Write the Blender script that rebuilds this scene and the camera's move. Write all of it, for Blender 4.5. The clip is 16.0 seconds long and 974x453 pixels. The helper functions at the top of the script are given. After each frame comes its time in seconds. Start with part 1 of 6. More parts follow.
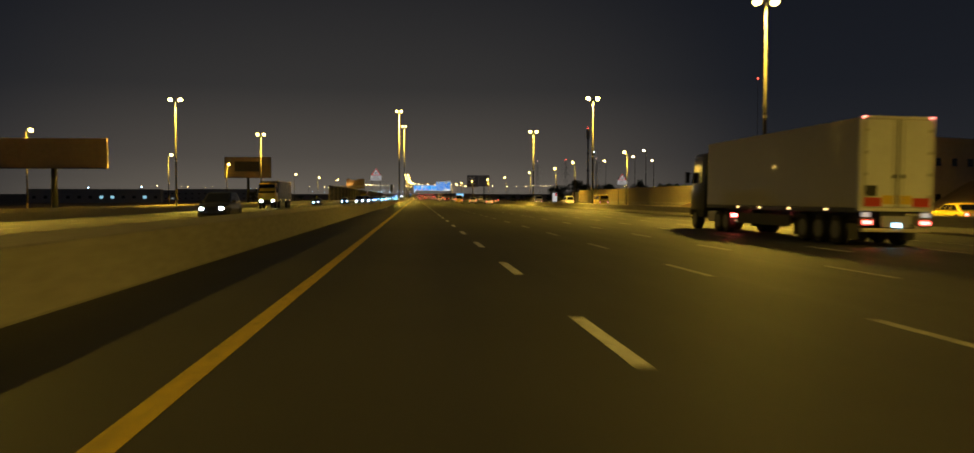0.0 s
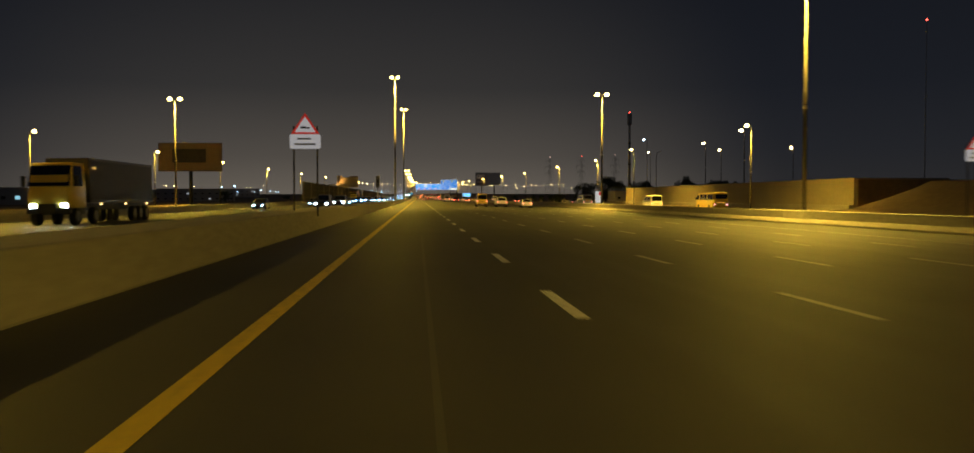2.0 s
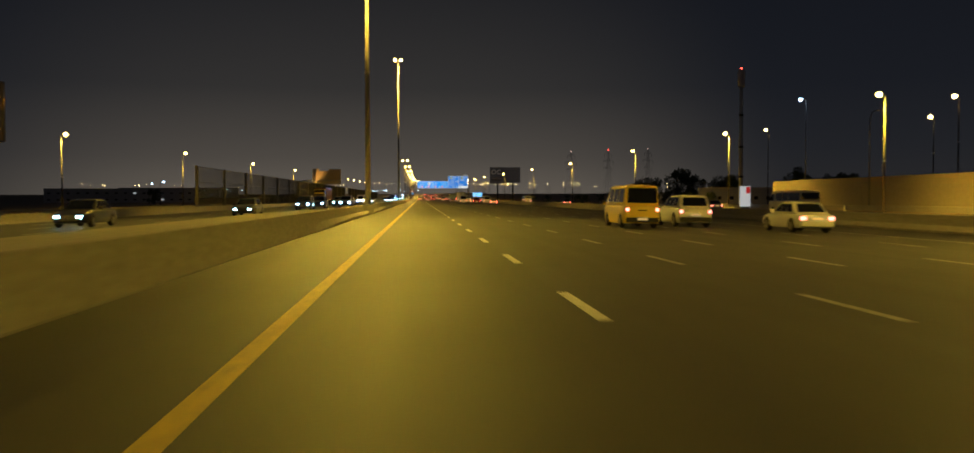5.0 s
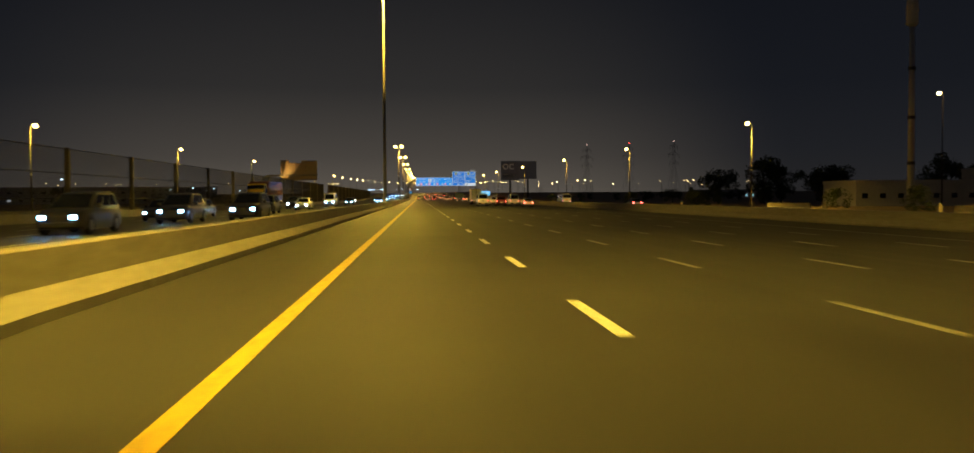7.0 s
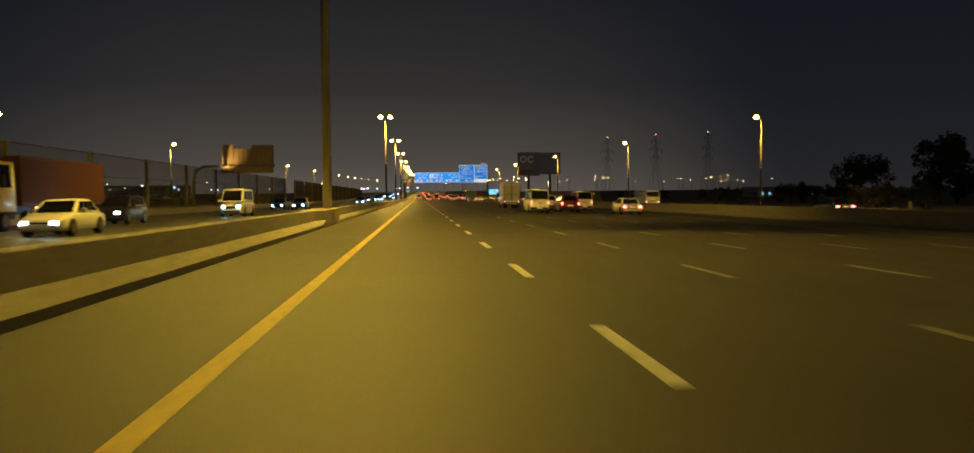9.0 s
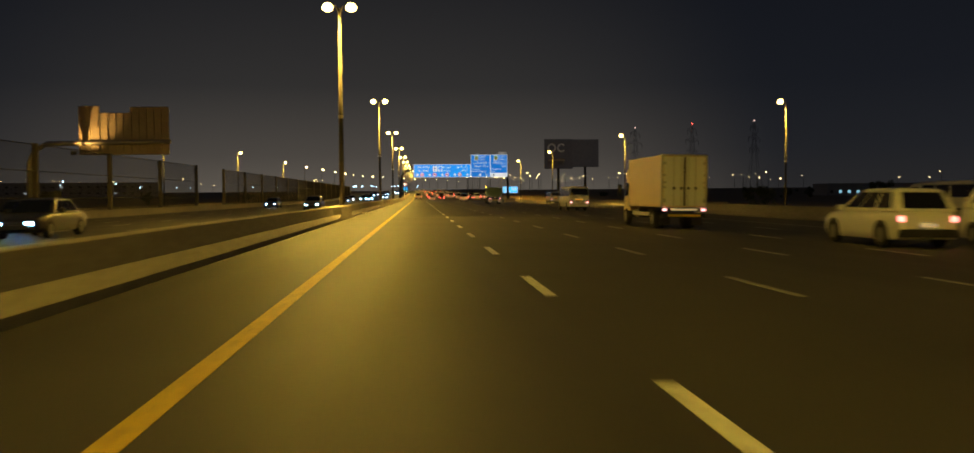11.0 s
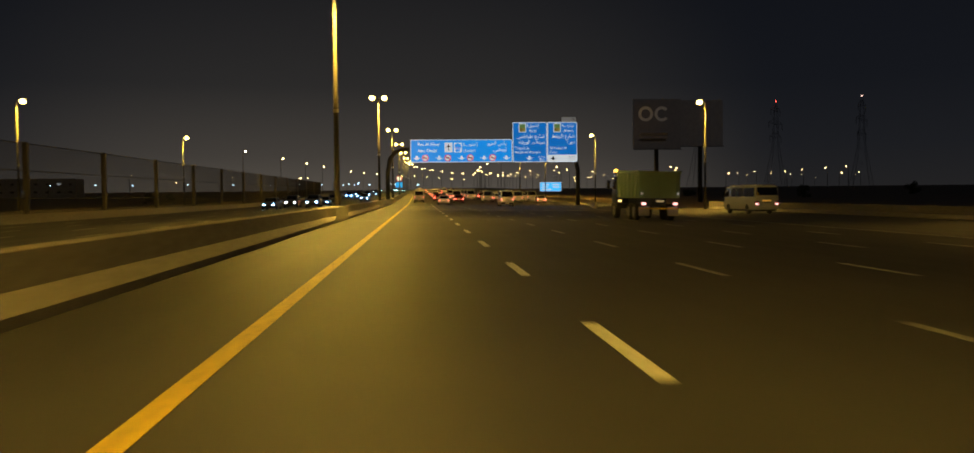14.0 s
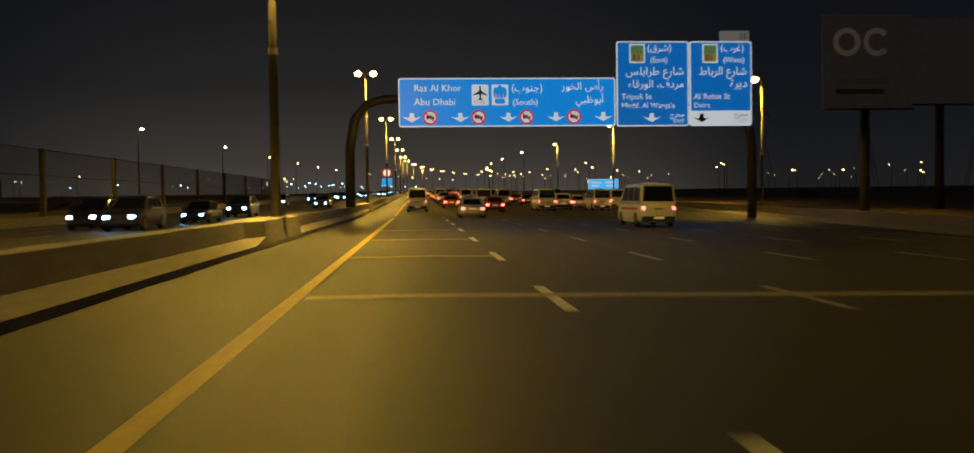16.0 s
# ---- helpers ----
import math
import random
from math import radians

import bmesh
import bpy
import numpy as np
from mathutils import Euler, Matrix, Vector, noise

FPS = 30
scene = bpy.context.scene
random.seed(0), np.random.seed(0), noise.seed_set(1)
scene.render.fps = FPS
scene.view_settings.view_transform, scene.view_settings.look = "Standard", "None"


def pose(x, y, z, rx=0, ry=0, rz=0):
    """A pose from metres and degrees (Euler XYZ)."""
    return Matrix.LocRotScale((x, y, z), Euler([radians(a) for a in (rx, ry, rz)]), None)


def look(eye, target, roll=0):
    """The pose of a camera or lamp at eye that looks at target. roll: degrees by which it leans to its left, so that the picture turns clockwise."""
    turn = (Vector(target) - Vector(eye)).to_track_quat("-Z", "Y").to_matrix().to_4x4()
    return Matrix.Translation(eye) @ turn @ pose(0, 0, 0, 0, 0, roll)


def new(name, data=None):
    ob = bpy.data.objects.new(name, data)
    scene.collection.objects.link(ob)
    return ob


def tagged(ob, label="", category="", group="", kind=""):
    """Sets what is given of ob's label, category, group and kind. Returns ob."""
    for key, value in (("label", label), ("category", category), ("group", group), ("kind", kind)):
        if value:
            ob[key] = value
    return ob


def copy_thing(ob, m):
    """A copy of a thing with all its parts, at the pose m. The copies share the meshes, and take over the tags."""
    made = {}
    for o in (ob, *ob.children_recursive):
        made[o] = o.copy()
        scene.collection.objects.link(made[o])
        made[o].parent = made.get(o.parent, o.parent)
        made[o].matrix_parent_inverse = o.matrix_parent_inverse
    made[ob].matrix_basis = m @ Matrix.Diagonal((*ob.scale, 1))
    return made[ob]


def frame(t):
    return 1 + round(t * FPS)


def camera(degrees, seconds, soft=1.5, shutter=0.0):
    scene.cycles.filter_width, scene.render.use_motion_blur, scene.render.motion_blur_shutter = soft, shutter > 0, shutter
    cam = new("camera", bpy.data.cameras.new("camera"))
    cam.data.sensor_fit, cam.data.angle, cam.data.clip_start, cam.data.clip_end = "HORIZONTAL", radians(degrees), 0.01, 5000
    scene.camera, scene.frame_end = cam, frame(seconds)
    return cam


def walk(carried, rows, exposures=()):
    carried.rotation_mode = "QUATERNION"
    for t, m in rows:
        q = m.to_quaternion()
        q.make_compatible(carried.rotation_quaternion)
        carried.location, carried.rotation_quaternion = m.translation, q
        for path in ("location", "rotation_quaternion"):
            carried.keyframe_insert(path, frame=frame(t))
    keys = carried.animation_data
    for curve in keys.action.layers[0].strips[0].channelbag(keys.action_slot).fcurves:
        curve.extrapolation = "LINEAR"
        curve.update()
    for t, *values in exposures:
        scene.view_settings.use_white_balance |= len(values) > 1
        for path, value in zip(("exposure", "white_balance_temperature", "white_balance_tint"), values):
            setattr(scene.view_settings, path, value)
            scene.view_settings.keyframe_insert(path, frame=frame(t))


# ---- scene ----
# ---- camera: carried along the left lane of a straight motorway, y runs along the road
cam = camera(57.5, 16.0, soft=1.6, shutter=0.3)
EYE, YAW, PITCH = 1.40, -4.62, -1.86
ROWS = [  # seconds, x, y, then yaw, pitch and roll against YAW, PITCH and level
    (0.0, 0.00, 0.0, 0.03, 0.00, 0.00),
    (0.5, 0.01, 18.1, 0.04, 0.00, 0.03),
    (1.0, 0.03, 36.3, 0.08, 0.00, 0.05),
    (1.5, 0.03, 54.5, 0.12, 0.00, 0.06),
    (2.0, -0.03, 72.6, 0.17, 0.00, 0.08),
    (2.5, -0.07, 90.6, 0.21, 0.02, 0.10),
    (3.0, -0.11, 108.6, 0.25, 0.03, 0.10),
    (3.5, -0.16, 126.6, 0.28, 0.03, 0.10),
    (4.0, -0.21, 144.6, 0.29, 0.03, 0.10),
    (6.5, -0.23, 235.6, 0.24, -0.03, 0.30),
    (7.0, -0.19, 254.0, 0.23, -0.04, 0.35),
    (7.5, -0.16, 272.6, 0.22, -0.05, 0.38),
    (8.0, -0.12, 291.2, 0.19, -0.06, 0.42),
    (8.5, -0.08, 309.8, 0.19, -0.07, 0.46),
    (9.0, -0.04, 328.4, 0.21, -0.09, 0.50),
    (11.5, 0.05, 422.2, 0.23, -0.17, 0.50),
    (12.0, 0.07, 441.0, 0.25, -0.15, 0.50),
    (12.5, 0.09, 459.9, 0.28, -0.15, 0.50),
    (13.0, 0.05, 479.0, 0.26, -0.13, 0.52),
    (13.5, 0.03, 498.1, 0.26, -0.16, 0.54),
    (14.0, 0.02, 517.2, 0.26, -0.18, 0.57),
    (14.5, 0.02, 536.4, 0.25, -0.18, 0.60),
    (15.0, 0.02, 555.6, 0.22, -0.15, 0.65),
    (15.5, 0.02, 574.8, 0.18, -0.08, 0.70),
    (16.0, 0.01, 594.0, 0.15, 0.00, 0.75),
]
walk(cam, [(t, pose(x, y, EYE - 0.14 * dp, 90 + PITCH + dp, dr, YAW + dy)) for t, x, y, dy, dp, dr in ROWS], exposures=((0.0, 0.72), (1.5, 0.72), (3.0, 0.60), (4.0, 0.60), (6.5, 0.52), (7.5, 0.26), (8.0, 0.34), (9.0, 0.50), (12.0, 0.50), (13.0, 0.02), (13.5, 0.26), (14.2, 0.14), (15.0, 0.40), (16.0, -0.15)))

# ---- night sky, exposure
world = bpy.data.worlds.new("night_sky")
world.use_nodes = True
scene.world = world
wn = world.node_tree.nodes
wl = world.node_tree.links
w_geo = wn.new("ShaderNodeTexCoord")
w_sep = wn.new("ShaderNodeSeparateXYZ")
wl.new(w_geo.outputs["Generated"], w_sep.inputs[0])


def sky_ramp(stops):
    """Colours of the night sky by height over the horizon."""
    ramp = wn.new("ShaderNodeValToRGB")
    el = ramp.color_ramp.elements
    el[0].position, el[0].color = stops[0][0], (*stops[0][1], 1)
    el[1].position, el[1].color = stops[-1][0], (*stops[-1][1], 1)
    for at, colour in stops[1:-1]:
        el.new(at).color = (*colour, 1)
    wl.new(w_sep.outputs["Z"], ramp.inputs[0])
    return ramp


# the glow of the lit city lies ahead, over the road; to the sides the sky is blue-black
w_city = sky_ramp(((0.0, (0.080, 0.069, 0.056)), (0.045, (0.048, 0.042, 0.036)), (0.12, (0.0215, 0.0203, 0.0196)), (0.28, (0.0075, 0.0078, 0.0095))))
w_side = sky_ramp(((0.0, (0.0145, 0.0140, 0.0145)), (0.05, (0.0100, 0.0106, 0.0128)), (0.12, (0.0066, 0.0075, 0.0102)), (0.28, (0.0040, 0.0048, 0.0074))))
w_dot = wn.new("ShaderNodeVectorMath")
w_dot.operation = "DOT_PRODUCT"
w_dot.inputs[1].default_value = (-0.06, 0.998, 0.0)
wl.new(w_geo.outputs["Generated"], w_dot.inputs[0])
w_lobe = wn.new("ShaderNodeMapRange")
w_lobe.interpolation_type = "SMOOTHSTEP"
w_lobe.inputs["From Min"].default_value, w_lobe.inputs["From Max"].default_value = 0.89, 1.0
wl.new(w_dot.outputs["Value"], w_lobe.inputs[0])
w_mix = wn.new("ShaderNodeMix")
w_mix.data_type = "RGBA"
wl.new(w_lobe.outputs[0], w_mix.inputs[0])
wl.new(w_side.outputs[0], w_mix.inputs[6])
wl.new(w_city.outputs[0], w_mix.inputs[7])
wl.new(w_mix.outputs[2], wn["Background"].inputs[0])
wn["Background"].inputs[1].default_value = 1.0

SODIUM = (1.0, 0.655, 0.07)
WARM = (1.0, 0.61, 0.085)
MAST_W, TWIN_W, VERGE_W, SINGLE_W, FAR_SINGLE_W, MEDIAN_W = 72000, 46000, 22000, 22000, 14000, 15500


# ---- materials
def nodes_of(name):
    m = bpy.data.materials.new(name)
    m.use_nodes = True
    return m, m.node_tree.nodes, m.node_tree.links, m.node_tree.nodes["Principled BSDF"]


def paint(name, colour, rough=0.5, metal=0.0, vary=0.12, scale=6.0, bump=0.0, spec=0.5, coat=0.0, stretch=(1, 1, 1)):
    """A surface with variation at two scales, in metres of the object."""
    m, n, l, b = nodes_of(name)
    tc = n.new("ShaderNodeTexCoord")
    mp = n.new("ShaderNodeMapping")
    mp.inputs["Scale"].default_value = stretch
    l.new(tc.outputs["Object"], mp.inputs[0])
    big = n.new("ShaderNodeTexNoise")
    big.inputs["Scale"].default_value = scale * 0.12
    big.inputs["Detail"].default_value = 3
    fine = n.new("ShaderNodeTexNoise")
    fine.inputs["Scale"].default_value = scale * 2.5
    fine.inputs["Detail"].default_value = 5
    for x in (big, fine):
        l.new(mp.outputs[0], x.inputs["Vector"])
    add = n.new("ShaderNodeMath")
    add.operation = "ADD"
    l.new(big.outputs[0], add.inputs[0])
    l.new(fine.outputs[0], add.inputs[1])
    rng = n.new("ShaderNodeMapRange")
    rng.inputs["From Min"].default_value, rng.inputs["From Max"].default_value = 0.6, 1.4
    rng.inputs["To Min"].default_value, rng.inputs["To Max"].default_value = 1 - vary, 1 + vary
    l.new(add.outputs[0], rng.inputs[0])
    mul = n.new("ShaderNodeVectorMath")
    mul.operation = "SCALE"
    mul.inputs[0].default_value = colour
    l.new(rng.outputs[0], mul.inputs["Scale"])
    l.new(mul.outputs[0], b.inputs["Base Color"])
    b.inputs["Roughness"].default_value = rough
    b.inputs["Metallic"].default_value = metal
    b.inputs["Specular IOR Level"].default_value = spec
    b.inputs["Coat Weight"].default_value = coat
    if bump:
        bp = n.new("ShaderNodeBump")
        bp.inputs["Strength"].default_value = bump
        bp.inputs["Distance"].default_value = 0.02
        l.new(fine.outputs[0], bp.inputs["Height"])
        l.new(bp.outputs[0], b.inputs["Normal"])
    return m


def glow(name, colour, strength):
    m, n, l, b = nodes_of(name)
    b.inputs["Base Color"].default_value = (*colour, 1)
    b.inputs["Emission Color"].default_value = (*colour, 1)
    b.inputs["Emission Strength"].default_value = strength
    b.inputs["Roughness"].default_value = 0.3
    return m


def asphalt(name, tone):
    """Worn asphalt: grain, long wheel tracks and patches along the road."""
    m, n, l, b = nodes_of(name)
    tc = n.new("ShaderNodeTexCoord")
    long = n.new("ShaderNodeMapping")
    long.inputs["Scale"].default_value = (1.1, 0.018, 1)
    l.new(tc.outputs["Object"], long.inputs[0])
    track = n.new("ShaderNodeTexNoise")
    track.inputs["Scale"].default_value, track.inputs["Detail"].default_value = 1.0, 4
    l.new(long.outputs[0], track.inputs["Vector"])
    patch = n.new("ShaderNodeTexNoise")
    patch.inputs["Scale"].default_value, patch.inputs["Detail"].default_value = 0.22, 4
    l.new(tc.outputs["Object"], patch.inputs["Vector"])
    grain = n.new("ShaderNodeTexNoise")
    grain.inputs["Scale"].default_value, grain.inputs["Detail"].default_value = 45, 4
    l.new(tc.outputs["Object"], grain.inputs["Vector"])
    a = n.new("ShaderNodeMath")
    a.operation = "MULTIPLY_ADD"
    a.inputs[1].default_value = 0.5
    l.new(grain.outputs[0], a.inputs[0])
    c = n.new("ShaderNodeMath")
    c.operation = "ADD"
    l.new(track.outputs[0], c.inputs[0])
    l.new(patch.outputs[0], c.inputs[1])
    l.new(c.outputs[0], a.inputs[2])
    rng = n.new("ShaderNodeMapRange")
    rng.inputs["From Min"].default_value, rng.inputs["From Max"].default_value = 0.75, 1.75
    rng.inputs["To Min"].default_value, rng.inputs["To Max"].default_value = 0.62, 1.38
    l.new(a.outputs[0], rng.inputs[0])
    mul = n.new("ShaderNodeVectorMath")
    mul.operation = "SCALE"
    mul.inputs[0].default_value = tone
    l.new(rng.outputs[0], mul.inputs["Scale"])
    l.new(mul.outputs[0], b.inputs["Base Color"])
    rr = n.new("ShaderNodeMapRange")
    rr.inputs["To Min"].default_value, rr.inputs["To Max"].default_value = 0.50, 0.72
    l.new(track.outputs[0], rr.inputs[0])
    l.new(rr.outputs[0], b.inputs["Roughness"])
    b.inputs["Specular IOR Level"].default_value = 0.42
    bp = n.new("ShaderNodeBump")
    bp.inputs["Strength"].default_value, bp.inputs["Distance"].default_value = 0.35, 0.01
    l.new(grain.outputs[0], bp.inputs["Height"])
    l.new(bp.outputs[0], b.inputs["Normal"])
    return m


def worn_line(name, colour):
    """Road paint, rubbed thin in places."""
    m, n, l, b = nodes_of(name)
    tc = n.new("ShaderNodeTexCoord")
    wear = n.new("ShaderNodeTexNoise")
    wear.inputs["Scale"].default_value, wear.inputs["Detail"].default_value = 7, 6
    l.new(tc.outputs["Object"], wear.inputs["Vector"])
    ramp = n.new("ShaderNodeValToRGB")
    ramp.color_ramp.elements[0].position, ramp.color_ramp.elements[1].position = 0.3, 0.55
    ramp.color_ramp.elements[0].color = tuple(c * 0.45 + 0.03 for c in colour) + (1,)
    ramp.color_ramp.elements[1].color = (*colour, 1)
    l.new(wear.outputs[0], ramp.inputs[0])
    l.new(ramp.outputs[0], b.inputs["Base Color"])
    b.inputs["Roughness"].default_value = 0.6
    return m


M_ROAD = asphalt("asphalt", (0.052, 0.050, 0.047))
M_ROAD2 = asphalt("asphalt_service", (0.085, 0.080, 0.070))
M_ROAD_DARK = asphalt("asphalt_dark", (0.022, 0.021, 0.020))
M_SAND = paint("sand", (0.27, 0.19, 0.105), 0.95, vary=0.25, scale=0.5, bump=0.4)
M_CONC = paint("concrete", (0.31, 0.285, 0.24), 0.85, vary=0.22, scale=2.2, bump=0.3, stretch=(1, 0.25, 1.5))
M_CONC_DARK = paint("concrete_base", (0.25, 0.235, 0.21), 0.9, vary=0.3, scale=2.0)
M_KERB = paint("kerb_stone", (0.42, 0.38, 0.30), 0.85, vary=0.2, scale=2.0, bump=0.2)
M_WALL = paint("rendered_wall", (0.40, 0.345, 0.25), 0.9, vary=0.12, scale=0.9, bump=0.2)
M_YELLOW = worn_line("yellow_paint", (0.66, 0.47, 0.03))
# brighter near-lane dashes stand for headlight, dimmer ones for lanes with little light
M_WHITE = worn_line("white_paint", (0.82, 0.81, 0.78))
M_WHITE_DIM = worn_line("dim_white_paint", (0.36, 0.35, 0.32))
M_RUMBLE = worn_line("pale_yellow_paint", (0.40, 0.34, 0.19))
M_GALV = paint("galvanised_steel", (0.50, 0.48, 0.44), 0.45, 0.75, vary=0.12, scale=3.0)
M_POLE = paint("painted_pole", (0.065, 0.060, 0.050), 0.75, 0.0, vary=0.2, scale=3.0, spec=0.25)
M_MAST_GREY = paint("grey_mast_paint", (0.30, 0.29, 0.27), 0.7, vary=0.2, scale=2.0, spec=0.3)
M_DARK = paint("dark_steel", (0.04, 0.04, 0.042), 0.5, 0.3, vary=0.2)
M_LENS = glow("sodium_lens", (1.0, 0.66, 0.16), 16.0)
M_LENS_FAR = glow("far_sodium_lens", (1.0, 0.66, 0.24), 24.0)
M_LENS_DISTANT = glow("distant_sodium_lens", (1.0, 0.66, 0.26), 18.0)
M_LENS_COOL = glow("cool_lens", (0.45, 0.72, 1.0), 10.0)
M_RED_BEACON = glow("red_beacon", (1.0, 0.06, 0.04), 6.0)


# ---- mesh helpers
def part(name, bm, material, parent=None, label="", smooth=False):
    """Links a bmesh as one mesh object, under a thing or a part where one is given."""
    me = bpy.data.meshes.new(name)
    bmesh.ops.recalc_face_normals(bm, faces=bm.faces)
    bm.to_mesh(me)
    bm.free()
    me.materials.append(material)
    if smooth:
        for f in me.polygons:
            f.use_smooth = True
    ob = new(name, me)
    if parent is not None:
        ob.parent = parent
    if label:
        tagged(ob, label)
    return ob


def share(ob, name, m, parent):
    """Another object on the mesh of ob."""
    o = new(name, ob.data)
    o.parent = parent
    o.matrix_basis = m
    return o


def thing(name, m, label, category, group="", kind=""):
    ob = new(name)
    ob.empty_display_size = 0.3
    ob.matrix_basis = m
    return tagged(ob, label, category, group, kind)


def box(bm, x0, x1, y0, y1, z0, z1, bevel=0.0):
    r = bmesh.ops.create_cube(bm, size=1, matrix=Matrix.Translation(((x0 + x1) / 2, (y0 + y1) / 2, (z0 + z1) / 2)) @ Matrix.Diagonal((x1 - x0, y1 - y0, z1 - z0, 1)))
    if bevel:
        edges = list({e for v in r["verts"] for e in v.link_edges})
        bmesh.ops.bevel(bm, geom=edges, offset=bevel, segments=2, profile=0.6, affect="EDGES")
    return bm


def one_box(*a, bevel=0.0):
    return box(bmesh.new(), *a, bevel=bevel)


def tube(bm, points, radii, seg=10):
    """A round tube through points, with a radius at each."""
    rings = []
    pts = [Vector(p) for p in points]
    for i, p in enumerate(pts):
        d = (pts[min(i + 1, len(pts) - 1)] - pts[max(i - 1, 0)]).normalized()
        up = Vector((0, 1, 0)) if abs(d.y) < 0.9 else Vector((1, 0, 0))
        u = d.cross(up).normalized()
        v = d.cross(u)
        rings.append([bm.verts.new(p + (u * math.cos(a) + v * math.sin(a)) * radii[i]) for a in (2 * math.pi * k / seg for k in range(seg))])
    for r0, r1 in zip(rings, rings[1:]):
        for k in range(seg):
            bm.faces.new((r0[k], r0[(k + 1) % seg], r1[(k + 1) % seg], r1[k]))
    bm.faces.new(rings[0])
    bm.faces.new(rings[-1])
    return bm


def disc(bm, c, r, depth, axis="X", seg=20):
    """A short cylinder round c along an axis."""
    turn = {"X": pose(0, 0, 0, 0, 90, 0), "Y": pose(0, 0, 0, 90, 0, 0), "Z": Matrix()}[axis]
    bmesh.ops.create_cone(bm, cap_ends=True, segments=seg, radius1=r, radius2=r, depth=depth, matrix=Matrix.Translation(c) @ turn)
    return bm


def bend(y):
    """How far the road has swung to the right at y."""
    return max(0.0, y - 905.0) ** 2 / 3400.0


def rise(y):
    """How far the land has climbed at y."""
    return 0.0105 * min(720.0, max(0.0, y - 660.0))


def sweep(profile, y0, y1, step=12.0, shift=None, closed=True):
    """Draws a profile in (x, z) out along the road from y0 to y1. shift(y) moves it sideways."""
    bm = bmesh.new()
    n = max(1, int(math.ceil((y1 - y0) / step)))
    rows = []
    for i in range(n + 1):
        y = y0 + (y1 - y0) * i / n
        s, up = bend(y) + (shift(y) if shift else 0), rise(y)
        rows.append([bm.verts.new((x + s, y, z + up)) for x, z in profile])
    k = len(profile)
    for a, b in zip(rows, rows[1:]):
        for i in range(k if closed else k - 1):
            bm.faces.new((a[i], a[(i + 1) % k], b[(i + 1) % k], b[i]))
    if closed:
        bm.faces.new(rows[0])
        bm.faces.new(rows[-1])
    return bm


FALL = 0.017  # the carriageways fall away from the median for drainage
LEAN = math.degrees(math.atan(FALL))
GROUND = -0.52
CROWN = 0.6  # level from the median to here


def fall(x):
    """Height of the ground or the road at x."""
    if -4.6 <= x <= 25.9:
        return -FALL * max(0.0, x - CROWN)
    if -27.1 <= x < -5.5:
        return 0.11 + FALL * (x + 6.55)
    return -0.445


def on_road(x, y, turn=0.0):
    """A pose on the sloping road."""
    lean = LEAN if CROWN <= x <= 25.9 else -LEAN if -27.1 <= x < -5.5 else 0.0
    return pose(x + bend(y), y, fall(x) + rise(y), 0, lean, 0) @ pose(0, 0, 0, 0, 0, turn)


def slab(x0, x1, z, thick=0.25):
    xs = [x0, CROWN, x1] if x0 < CROWN < x1 else [x0, x1]
    return [(x, fall(x) + z - thick) for x in xs] + [(x, fall(x) + z) for x in reversed(xs)]


def structure(ob, label, category):
    return tagged(ob, label, category, kind="structure")


# ---- ground and carriageways
FAR = 2600.0
ground_bm = bmesh.new()
bmesh.ops.create_grid(ground_bm, x_segments=40, y_segments=40, size=2400, matrix=Matrix.Translation((0, 1500, GROUND)))
for v in ground_bm.verts:
    v.co.z += rise(v.co.y)
structure(part("ground", ground_bm, M_SAND), "dark dry sand and earth beside the motorway", "ground")
road = structure(part("road", sweep(slab(-4.5, 25.88, 0.0), -60, FAR), M_ROAD), "worn dark asphalt of a wide motorway carriageway at night", "road")
structure(part("road_oncoming", sweep(slab(-27.0, -5.60, 0.0), -60, FAR), M_ROAD), "dark asphalt of the opposite motorway carriageway", "road")
structure(part("road_service", sweep(slab(29.5, 46.0, 0.0), -60, 520), M_ROAD2), "asphalt service road behind a concrete barrier", "road")
structure(part("road_service_far", sweep(slab(-52.0, -36.0, 0.0), -60, 1400), M_ROAD2), "asphalt service road beyond the opposite carriageway", "road")
structure(part("road_merge", sweep(slab(25.95, 34.0, 0.0), 500, 900), M_ROAD), "asphalt merge lane joining the motorway", "road")

# edge lines
part("edge_line_yellow", sweep(slab(-1.86, -1.65, 0.006, 0.004), -60, 1200), M_YELLOW, road, "solid yellow edge line")
part("edge_line_white", sweep(slab(20.05, 20.22, 0.006, 0.004), -60, 1200), M_WHITE_DIM, road, "worn white edge line, darkened for scant light")
structure(part("edge_line_oncoming", sweep(slab(-9.1, -8.9, 0.006, 0.004), -60, 1200), M_YELLOW), "yellow edge line of the opposite carriageway", "road marking")

